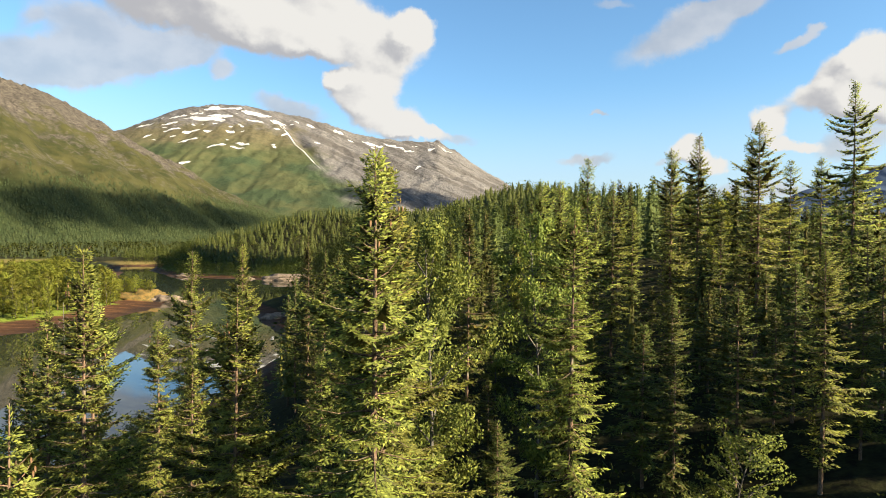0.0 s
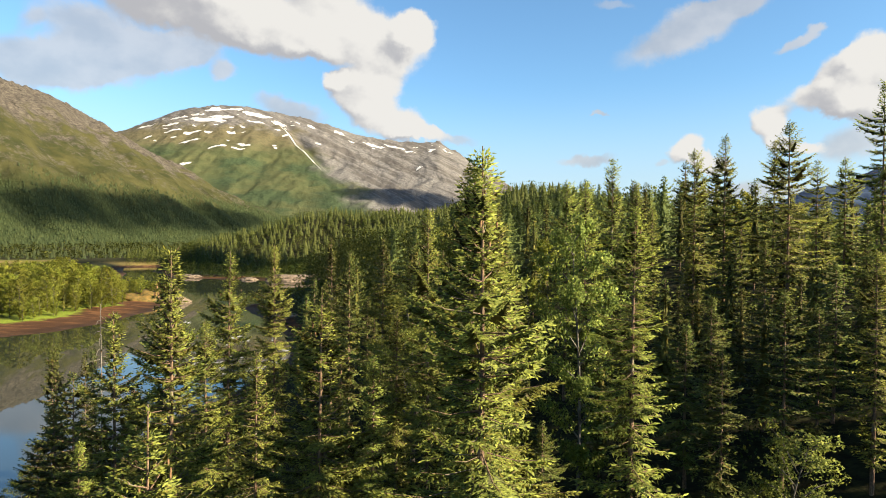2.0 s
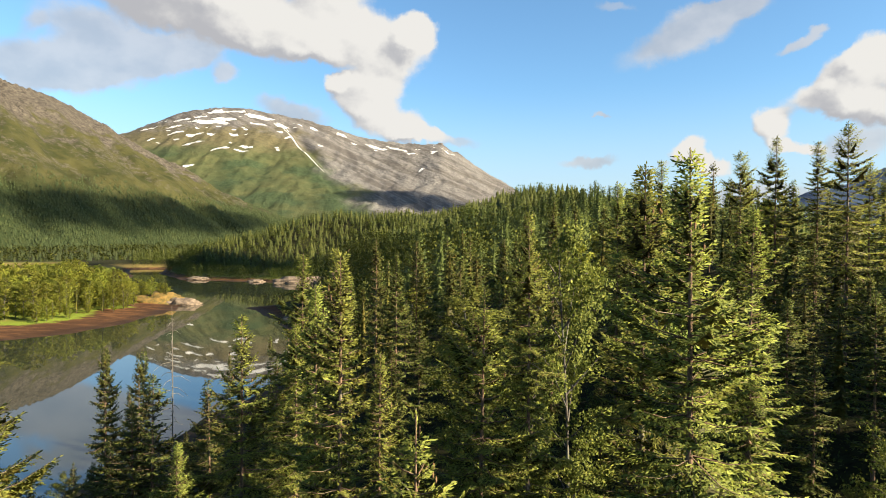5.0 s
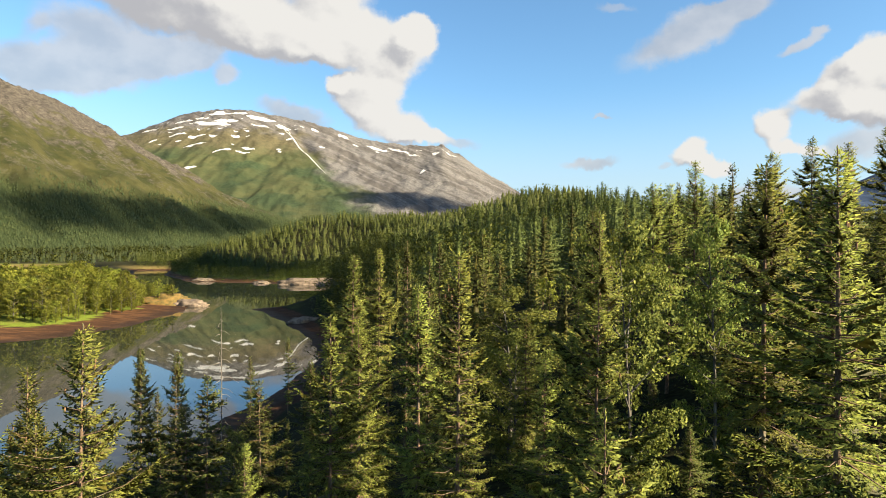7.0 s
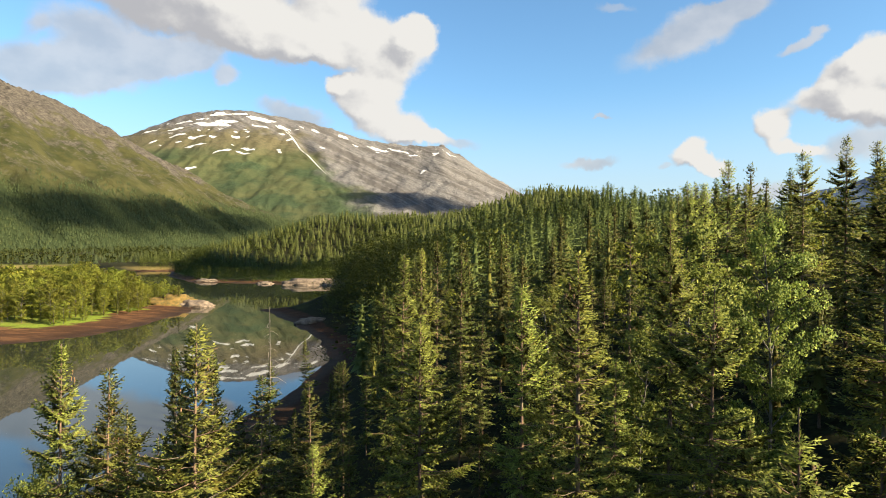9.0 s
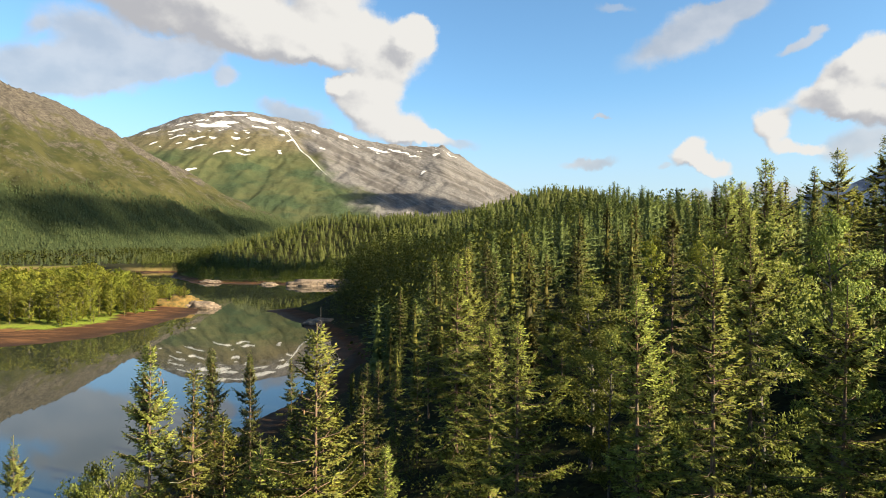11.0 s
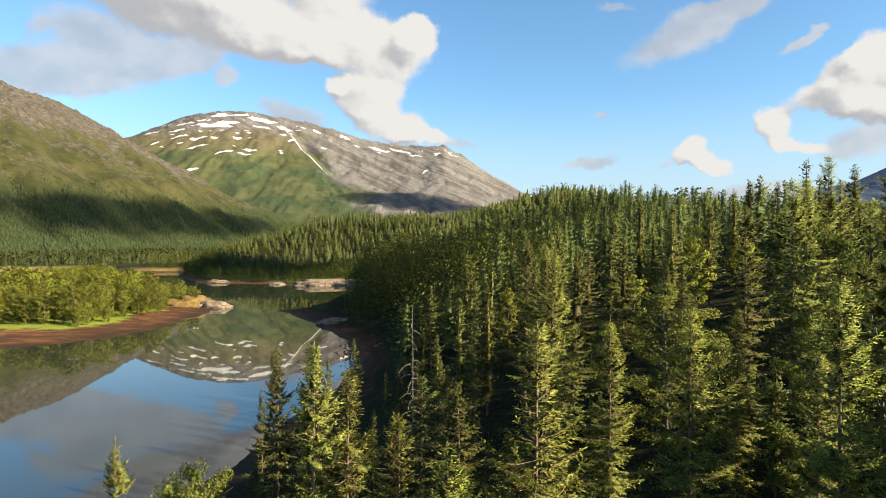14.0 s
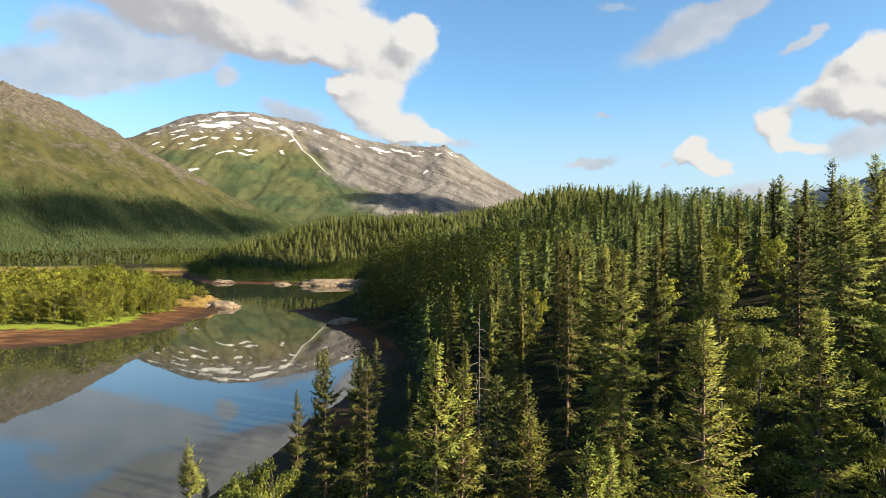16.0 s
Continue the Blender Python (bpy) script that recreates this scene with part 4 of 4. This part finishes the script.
for k, (x, y, tip) in enumerate(TIPS_NEAR + TIPS_BEYOND):
    kinds = FINE if y < 40 and x < 10 else AIRY if x > 4 else MIDDLE
    h = tip - float(land(np.array([x]), np.array([y]))[0])
    kinds[k % len(kinds)].plant(x, y, h, rng.uniform(0, 360), rng.uniform(0.92, 1.12) * min(1.3, 16 / h) ** 0.5 * (0.72 if x < -25 else 1.0))
    taken.append((x, y))
for k, (x, y, tip, girth) in enumerate([(2.9, 30.8, 29.0, 0.75), (-2.2, 27.7, 28.3, 0.8), (-5.3, 42.0, 25.0, 1.35), (-5.4, 37.0, 22.6, 1.1),
                                        (-31.6, 32.5, 17.0, 0.6), (-33.0, 33.0, 15.6, 0.7), (-2.9, 31.1, 24.5, 0.8)]):
    BIRCH[k % 2].plant(x, y, tip - float(land(np.array([x]), np.array([y]))[0]), rng.uniform(0, 360), girth)
    taken.append((x, y))


BUSH = [Kind("birch_bush", broadleaf_shape(76, 5.0, 1.7, 4200, 0.066, 0.06, 18), 5.0, BIRCH_BARK, LEAVES,
             "bright sunlit young birch bush below tall spruces", "bush", "birch bushes")]
for x, y, tip, girth in ((9.2, 24.0, 21.3, 1.1), (8.0, 24.3, 19.2, 1.1)):
    BUSH[0].plant(x, y, tip - float(land(np.array([x]), np.array([y]))[0]), rng.uniform(0, 360), girth)
    taken.append((x, y))


def bare_snag(x, y, tip):
    """A dead spruce: a grey trunk with short bare twigs."""
    z = float(land(np.array([x]), np.array([y]))[0])
    h = tip - z
    r = np.random.RandomState(3)
    f = np.linspace(0, 1, 8)
    ob = tagged(new("dead_tree"), "dead grey leafless spruce trunk with bare twigs", "dead tree")
    ob.matrix_basis = pose(x, y, z, 0, 0, 40)
    trunk_mesh = mesh("trunk", *stem(np.stack([0.1 * np.sin(3 * f), 0.08 * np.sin(5 * f), -0.4 + (h + 0.4) * f], 1), 0.05 * (1 - f) ** 0.8 + 0.010, 7), DEAD_WOOD, True)
    new("trunk", trunk_mesh).parent = ob
    for k in range(64):
        hz, a = h * (0.25 + 0.72 * k / 64), 2.4 * k + r.uniform(-0.4, 0.4)
        ln = (0.25 + 1.7 * (1 - hz / h) ** 0.7) * r.uniform(0.45, 1.2)
        pts = [(0, 0, hz), (math.cos(a) * ln * 0.5, math.sin(a) * ln * 0.5, hz - 0.05 * ln), (math.cos(a) * ln, math.sin(a) * ln, hz - 0.42 * ln)]
        new("branch", mesh("branch", *stem(pts, [0.02, 0.013, 0.005], 4), DEAD_WOOD, True)).parent = ob


bare_snag(-21.3, 34.0, 24.6)
for k, (x, y, h) in enumerate([(-20.6, 30.6, 13.5), (-21.9, 31.2, 12.5), (-24.0, 33.2, 11.0), (-19.0, 33.0, 12.0)]):
    MIDDLE[k].plant(x, y, h, 70 * k, 1.2)
    taken.append((x, y))
taken.append((-21.3, 34.0))


def scatter(n, box, apart, keep, seed, start=()):
    """Random places in a box on land, at least that far apart."""
    r = np.random.RandomState(seed)
    x, y = r.uniform(box[0], box[1], n), r.uniform(box[2], box[3], n)
    ok = keep(x, y)
    cells, found = {}, []
    for p in list(start) + list(zip(x[ok], y[ok])):
        c = (int(p[0] // apart), int(p[1] // apart))
        if any((q[0] - p[0]) ** 2 + (q[1] - p[1]) ** 2 < apart * apart
               for i in (-1, 0, 1) for j in (-1, 0, 1) for q in cells.get((c[0] + i, c[1] + j), ())):
            continue
        cells.setdefault(c, []).append(p)
        found.append(p)
    return found[len(start):] if start else found


# trees that fill the forest between those, lower in front
def in_view(x, y, side=3.0):
    return (x > -25 - 0.80 * y - side) & (x < -2 + 0.80 * y + side)


def near_fill(x, y):
    clear = (np.abs(x + 12) > 17) | (y > 9.5)
    return (from_shore(x, y) > 5) & clear & in_view(x, y, 8)


front = scatter(1500, (-46, 60, 8, 62), 3.5, near_fill, 21, taken)
for k, (x, y) in enumerate(front):
    low, high = (4.5, 7.5) if y < 46 else (6.5, 11.5)
    if x < -24 or x > 10:
        low, high = 6.0, 10.0
    if y < (40 if x > -2.5 else 38) or (x > 12 and 38 < y < 46):
        continue
    if y < 46 and rng.rand() < 0.45:
        continue
    h = rng.uniform(low, high)
    if rng.rand() < 0.10 and y > 46:
        BIRCH[k % 2].plant(x, y, h * 0.85, rng.uniform(0, 360), 1.1)
    else:
        MIDDLE[k % 4].plant(x, y, h, rng.uniform(0, 360), rng.uniform(0.95, 1.3))
for k, (x, y) in enumerate(scatter(800, (-2, 34, 25, 46), 2.7, lambda x, y: (x < 0.8 * y + 2) & (y > 25.5 + 0.12 * np.abs(x - 9)), 33, taken)):
    (MIDDLE if y < 33 else COARSE)[k % 4].plant(x, y, rng.uniform(5.0, 9.0), rng.uniform(0, 360), rng.uniform(1.2, 1.5), "shaded spruce with low branches in the forest hollow")


def off_shore(x, y):
    """Trees keep off the bare muddy point."""
    return from_shore(x, y) > np.where((x < -18) & (y > 108) & (y < 335), np.where(y < 185, 14, 9), 6)


second = scatter(2600, (-48, 130, 62, 160), 4.2, lambda x, y: off_shore(x, y) & in_view(x, y, 6) & (x > -27 - 0.06 * (y - 62)), 22)
for k, (x, y) in enumerate(p for p in second if p[1] < 92):
    h = rng.uniform(9, 15) * (0.5 if x < -19 else 1.0)
    if rng.rand() < 0.10:
        BUSHY[k % 3].plant(x, y, h * 0.75, rng.uniform(0, 360), 0.85, "rounded light green birch in the spruce forest")
    else:
        COARSE[k % 4].plant(x, y, h, rng.uniform(0, 360), rng.uniform(0.9, 1.25))

# dark spruces along the near shore
shore = scatter(700, (-48, -27, 35, 66), 3.0, lambda x, y: (from_shore(x, y) > 1.5) & (from_shore(x, y) < 14) & (x > -23 - 0.29 * (y - 4.4)), 45, taken)
for k, (x, y) in enumerate(shore):
    (MIDDLE if y < 46 else COARSE)[k % 4].plant(x, y, rng.uniform(7.0, 12.0), rng.uniform(0, 360), rng.uniform(0.9, 1.2), "dark spruce at the edge of the lake shore")

# unseen trees added beside the clearing, on the sunny side, to shade the hollow
shade_trees = scatter(700, (24, 50, -8, 30), 3.4, lambda x, y: x > 0.80 * y + 12, 29)
for k, (x, y) in enumerate(shade_trees):
    COARSE[k % 4].plant(x, y, (16.0 if y > 25.5 - 0.345 * (x - 9.2) else min(12.0, 0.36 * (x - 9))) * rng.uniform(0.8, 1.0), rng.uniform(0, 360), 1.5)


# ---- woods too far to count ----
def woods(name, places, models, low, high, mat, label, category, heights=None, girth=(0.8, 1.2), rise=0.75, ruffle=0.4):
    """Many far trees as one thing."""
    r = np.random.RandomState(len(places))
    places = np.array(places)
    z = land(places[:, 0], places[:, 1]) if heights is None else heights
    pieces, normals = [], []
    leaning = [crown_normals(v, i, rise, 0.2, ruffle) for i, (v, f) in enumerate(models)]
    for (x, y), g in zip(places, z):
        k = r.randint(len(models))
        (v, f), n = models[k], leaning[k]
        s, a, w = r.uniform(low, high), r.uniform(0, 6.283), r.uniform(*girth)
        c, t = math.cos(a), math.sin(a)
        pieces.append((np.stack([(v[:, 0] * c - v[:, 1] * t) * s * w + x, (v[:, 0] * t + v[:, 1] * c) * s * w + y, v[:, 2] * s + g - 0.2], 1), f))
        normals.append(np.stack([n[:, 0] * c - n[:, 1] * t, n[:, 0] * t + n[:, 1] * c, n[:, 2]], 1))
    return tagged(new(name, mesh(name, *merge(pieces), mat, outward=np.concatenate(normals))), label, category, kind="stuff")


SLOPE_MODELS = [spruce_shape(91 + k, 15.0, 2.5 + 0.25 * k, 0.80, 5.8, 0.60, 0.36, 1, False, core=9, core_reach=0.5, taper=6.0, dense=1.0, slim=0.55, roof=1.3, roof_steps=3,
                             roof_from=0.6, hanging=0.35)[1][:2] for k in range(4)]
FAR_MODELS = [spire(k, 8, 6, 14.0, 2.6 + 0.3 * k, 0.03, 0.95) for k in range(5)]
TINY_MODELS = [spire(40 + k, 3, 5, 15.0, 4.4) for k in range(4)]
ROUND_MODELS = [leaf_quads(np.clip(np.random.RandomState(k).normal(size=(200, 3)), -1.5, 1.5) * (1.5, 1.5, 2.4) + (0, 0, 4.6), 0.28, np.random.RandomState(k)) for k in range(4)]

LEAFY_MODELS = [leaf_quads(np.clip(np.random.RandomState(k).normal(size=(520, 3)), -1.6, 1.6) * (1.5, 1.5, 2.3) + (0, 0, 4.4), 0.17, np.random.RandomState(k)) for k in range(4)]
SCRUB_MODELS = [leaf_quads(np.clip(np.random.RandomState(k).normal(size=(40, 3)), -1.5, 1.5) * (1.6, 1.6, 2.2) + (0, 0, 4.6), 0.85, np.random.RandomState(k)) for k in range(4)]
BRUSH_MODELS = [leaf_quads(np.random.RandomState(60 + k).normal(size=(150, 3)) * (0.7, 0.7, 0.45) + (0, 0, 0.7), 0.10, np.random.RandomState(k)) for k in range(3)]
brush = scatter(900, (-44, 62, 10, 60), 2.6, lambda x, y: (from_shore(x, y) > 4) & in_view(x, y, 0), 28)
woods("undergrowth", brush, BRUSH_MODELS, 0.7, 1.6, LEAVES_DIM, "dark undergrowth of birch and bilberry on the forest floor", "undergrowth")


def hill_side(x, y):
    crest = np.interp(x, [-75, 18, 46, 72, 95, 130], [660, 590, 520, 445, 365, 310])
    return off_shore(x, y) & (from_shore(x, y) > 8) & ((x > -53) | (y > 345)) & (x < 20 + 0.85 * y) & (x > -75) & (y < crest + 25)


def on_point(p):
    """Birches cover the rounded point and the bank behind the mud; spruces stand further in."""
    return p[1] > 105 and p[0] < 5 and float(from_shore(*p)) < 46


point_wood = [p for k, p in enumerate(second) if on_point(p) and k % 6]
spruce_slope = [p for p in second if p[1] >= 92 and not on_point(p)]
hill = [p for p in scatter(24000, (-75, 330, 160, 660), 4.4, hill_side, 24) if p[1] >= 160]
point_wood += [p for k, p in enumerate(hill) if p[1] < 290 and on_point(p)]
hill = [p for p in hill if not (p[1] < 290 and on_point(p))]
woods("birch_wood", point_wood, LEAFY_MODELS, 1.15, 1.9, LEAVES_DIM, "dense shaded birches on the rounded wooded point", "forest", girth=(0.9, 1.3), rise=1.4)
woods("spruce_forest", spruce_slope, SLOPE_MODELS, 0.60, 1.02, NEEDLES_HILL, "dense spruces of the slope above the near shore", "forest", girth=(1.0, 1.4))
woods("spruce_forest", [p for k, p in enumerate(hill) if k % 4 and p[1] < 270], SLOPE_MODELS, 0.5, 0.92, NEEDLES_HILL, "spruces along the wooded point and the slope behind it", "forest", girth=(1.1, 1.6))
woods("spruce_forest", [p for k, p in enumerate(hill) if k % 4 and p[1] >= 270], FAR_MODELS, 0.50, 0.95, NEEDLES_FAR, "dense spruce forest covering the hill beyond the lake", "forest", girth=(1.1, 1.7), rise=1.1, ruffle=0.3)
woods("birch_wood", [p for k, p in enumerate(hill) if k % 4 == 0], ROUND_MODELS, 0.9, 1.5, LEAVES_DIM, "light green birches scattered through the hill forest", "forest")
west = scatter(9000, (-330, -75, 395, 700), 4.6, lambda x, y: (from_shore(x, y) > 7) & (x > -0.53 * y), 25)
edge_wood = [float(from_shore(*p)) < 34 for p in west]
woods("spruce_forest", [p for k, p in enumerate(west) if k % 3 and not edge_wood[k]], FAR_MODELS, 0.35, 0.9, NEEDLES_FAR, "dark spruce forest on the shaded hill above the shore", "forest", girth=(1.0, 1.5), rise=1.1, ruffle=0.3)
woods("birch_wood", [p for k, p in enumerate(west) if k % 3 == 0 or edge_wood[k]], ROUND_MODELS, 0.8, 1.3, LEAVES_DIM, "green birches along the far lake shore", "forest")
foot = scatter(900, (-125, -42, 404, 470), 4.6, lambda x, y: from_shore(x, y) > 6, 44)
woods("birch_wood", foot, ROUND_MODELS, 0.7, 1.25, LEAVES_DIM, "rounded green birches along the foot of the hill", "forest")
plain_wood = scatter(12000, (-1000, -180, 640, 1500), 7.5, lambda x, y: (from_shore(x, y) > 12) & (x > -0.8 * y - 30) & (value_noise(x, y, 160, 3) > -0.35), 26)
woods("spruce_forest", [p for k, p in enumerate(plain_wood) if k % 2], TINY_MODELS, 0.32, 0.8, NEEDLES_SLOPE, "far spruce wood on the valley floor", "forest", rise=1.6, ruffle=0.3)
woods("birch_wood", [p for k, p in enumerate(plain_wood) if k % 2 == 0], SCRUB_MODELS, 0.7, 1.3, LEAVES_DIM, "far green birch scrub on the valley floor", "forest", rise=1.4, ruffle=0.3)


def on_slope(grid, n, top, seed, bottom=6.0):
    """Random points of a mountain's flank below a height, thinning upwards."""
    r = np.random.RandomState(seed)
    i, j = r.uniform(grid.shape[0] // 6 + 2, grid.shape[0] - 2, n), r.uniform(1, grid.shape[1] - 2, n)
    a, b = i.astype(int), j.astype(int)
    fi, fj = (i - a)[:, None], (j - b)[:, None]
    p = (grid[a, b] * (1 - fi) + grid[a + 1, b] * fi) * (1 - fj) + (grid[a, b + 1] * (1 - fi) + grid[a + 1, b + 1] * fi) * fj
    limit = top * (0.55 + 0.45 * r.rand(n)) + 45 * value_noise(p[:, 0], p[:, 1], 130, 3)
    p = p[(p[:, 2] < limit) & (p[:, 2] > bottom) & (p[:, 0] > -0.82 * p[:, 1] - 80)]
    return p


SPECK_MODELS = [spire(70 + k, 2, 4, 13.0, 4.4) for k in range(4)]
for grid, n, top, seed, what in ((left_grid, 52000, 175, 31, "spruce forest climbing the lower mountainside"),
                                 (snow_grid, 5000, 210, 32, "far spruce forest at the mountain's foot")):
    p = on_slope(grid, n, top, seed)
    woods("spruce_forest", p[:, :2], SPECK_MODELS, 0.30, 0.72, NEEDLES_SLOPE, what, "forest", p[:, 2], rise=2.2, ruffle=0.25)

# ---- the grassy spit across the water ----
spit = scatter(4000, (-270, -108, 165, 340), 3.5, lambda x, y: (from_shore(x, y) > np.where(y > 254, 6, 17) + 3 * value_noise(x, y, 18, 3)) & (x > -0.80 * y - 25) & (y > 190), 27)
spit.sort(key=lambda p: from_shore(*p) + 0.10 * p[1])
for k, (x, y) in enumerate(spit[:280]):
    tall = 1 + 0.35 * float(value_noise(x, y, 26, 2))
    edge = 0.72 if float(from_shore(x, y)) < 22 else 1.0
    if (k * 7) % 9 < 1:
        COARSE[k % 4].plant(x, y, rng.uniform(8, 14) * tall * edge, rng.uniform(0, 360), rng.uniform(0.75, 1.0), "young spruce among birches on the grassy spit")
    else:
        BUSHY[k % 3].plant(x, y, rng.uniform(8, 13.5) * tall * edge, rng.uniform(0, 360), rng.uniform(0.8, 1.3))
woods("birch_wood", spit[280:], [broadleaf_shape(181 + k, 8.0, 1.5 + 0.3 * k, 260, 0.30, 0.10, 12)[1] for k in range(3)], 0.9, 1.7, LEAVES_FAR, "light green birch wood on the spit behind its shore", "forest")


# ---- shore rocks ----
def outcrop(x, y, size, turn, mat, label, seed, lift=0.0):
    """A low smooth rock, worn and uneven."""
    bm = bmesh.new()
    bmesh.ops.create_icosphere(bm, subdivisions=4, radius=1.0)
    for v in bm.verts:
        p = v.co * 1.7 + Vector((seed * 3.1, seed * 1.7, 0))
        k = 1 + 0.28 * noise.fractal(p, 1.0, 2.0, 4) + 0.10 * noise.noise(p * 4)
        v.co = Vector((v.co.x * size[0] * k, v.co.y * size[1] * k, max(v.co.z * k, -0.35) * size[2]))
    me = bpy.data.meshes.new("rock")
    bm.to_mesh(me)
    bm.free()
    me.materials.append(mat)
    for f in me.polygons:
        f.use_smooth = True
    ob = tagged(new("rock", me), label, "rock", "shore rocks")
    z = float(land(np.array([x]), np.array([y]))[0])
    ob.matrix_basis = pose(x, y, z + lift, 0, 0, turn)
    return ob


outcrop(-130, 262, (10, 7, 4.8), 20, LICHEN_ROCK, "ochre grass-topped rock knoll at the spit's tip", 1, -0.3)
outcrop(-120, 260, (9, 5, 2.9), -10, SHORE_ROCK, "pale bare rock sloping into the lake", 2, -0.2)
outcrop(-92, 398, (28, 8, 4.2), 8, SHORE_ROCK, "long pale bare rock on the far shore", 3, -0.4)
outcrop(-57, 207, (5.5, 3, 2.0), 15, SHORE_ROCK, "grey boulder at the muddy point", 4, -0.1)
outcrop(-132, 402, (6, 3, 1.6), 0, SHORE_ROCK, "small grey rock on the far shore", 5, -0.1)
outcrop(-178, 418, (8, 4, 2.0), 0, SHORE_ROCK, "grey rock below the shaded wood", 6, -0.1)


# ---- clouds added out of sight, high above, to shade mountains, hill and point ----
def shading_cloud(target, far_off, way, half, thick, seed, mat=CLOUD):
    """A long lumpy cumulus, on the line from a lit slope to the sun."""
    centre = Vector(target) + TO_SUN * far_off
    r = random.Random(seed)
    bm = bmesh.new()
    way = Vector(way).normalized()
    count = max(5, int(2 * half / thick))
    for k in range(count):
        f = 2 * k / (count - 1) - 1
        size = thick * (1.05 - 0.5 * f * f) * r.uniform(0.85, 1.15)
        at = way * (f * half) + Vector((r.uniform(-0.3, 0.3), r.uniform(-0.3, 0.3), r.uniform(-0.15, 0.2))) * thick
        made = bmesh.ops.create_icosphere(bm, subdivisions=3, radius=size, matrix=Matrix.Translation(at))
        for v in made["verts"]:
            v.co += (v.co - at) * 0.35 * noise.fractal(v.co * (1.6 / thick), 1.0, 2.0, 4)
    me = bpy.data.meshes.new("cloud")
    bm.to_mesh(me)
    bm.free()
    me.materials.append(mat)
    for f in me.polygons:
        f.use_smooth = True
    ob = tagged(new("cloud", me), "unseen cumulus cloud placed to shade the slopes below", "cloud", "clouds", "structure")
    ob.location = centre


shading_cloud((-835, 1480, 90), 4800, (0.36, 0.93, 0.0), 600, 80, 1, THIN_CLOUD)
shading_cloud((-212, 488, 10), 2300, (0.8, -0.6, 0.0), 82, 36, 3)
# added to darken the point, itself already turned from the sun
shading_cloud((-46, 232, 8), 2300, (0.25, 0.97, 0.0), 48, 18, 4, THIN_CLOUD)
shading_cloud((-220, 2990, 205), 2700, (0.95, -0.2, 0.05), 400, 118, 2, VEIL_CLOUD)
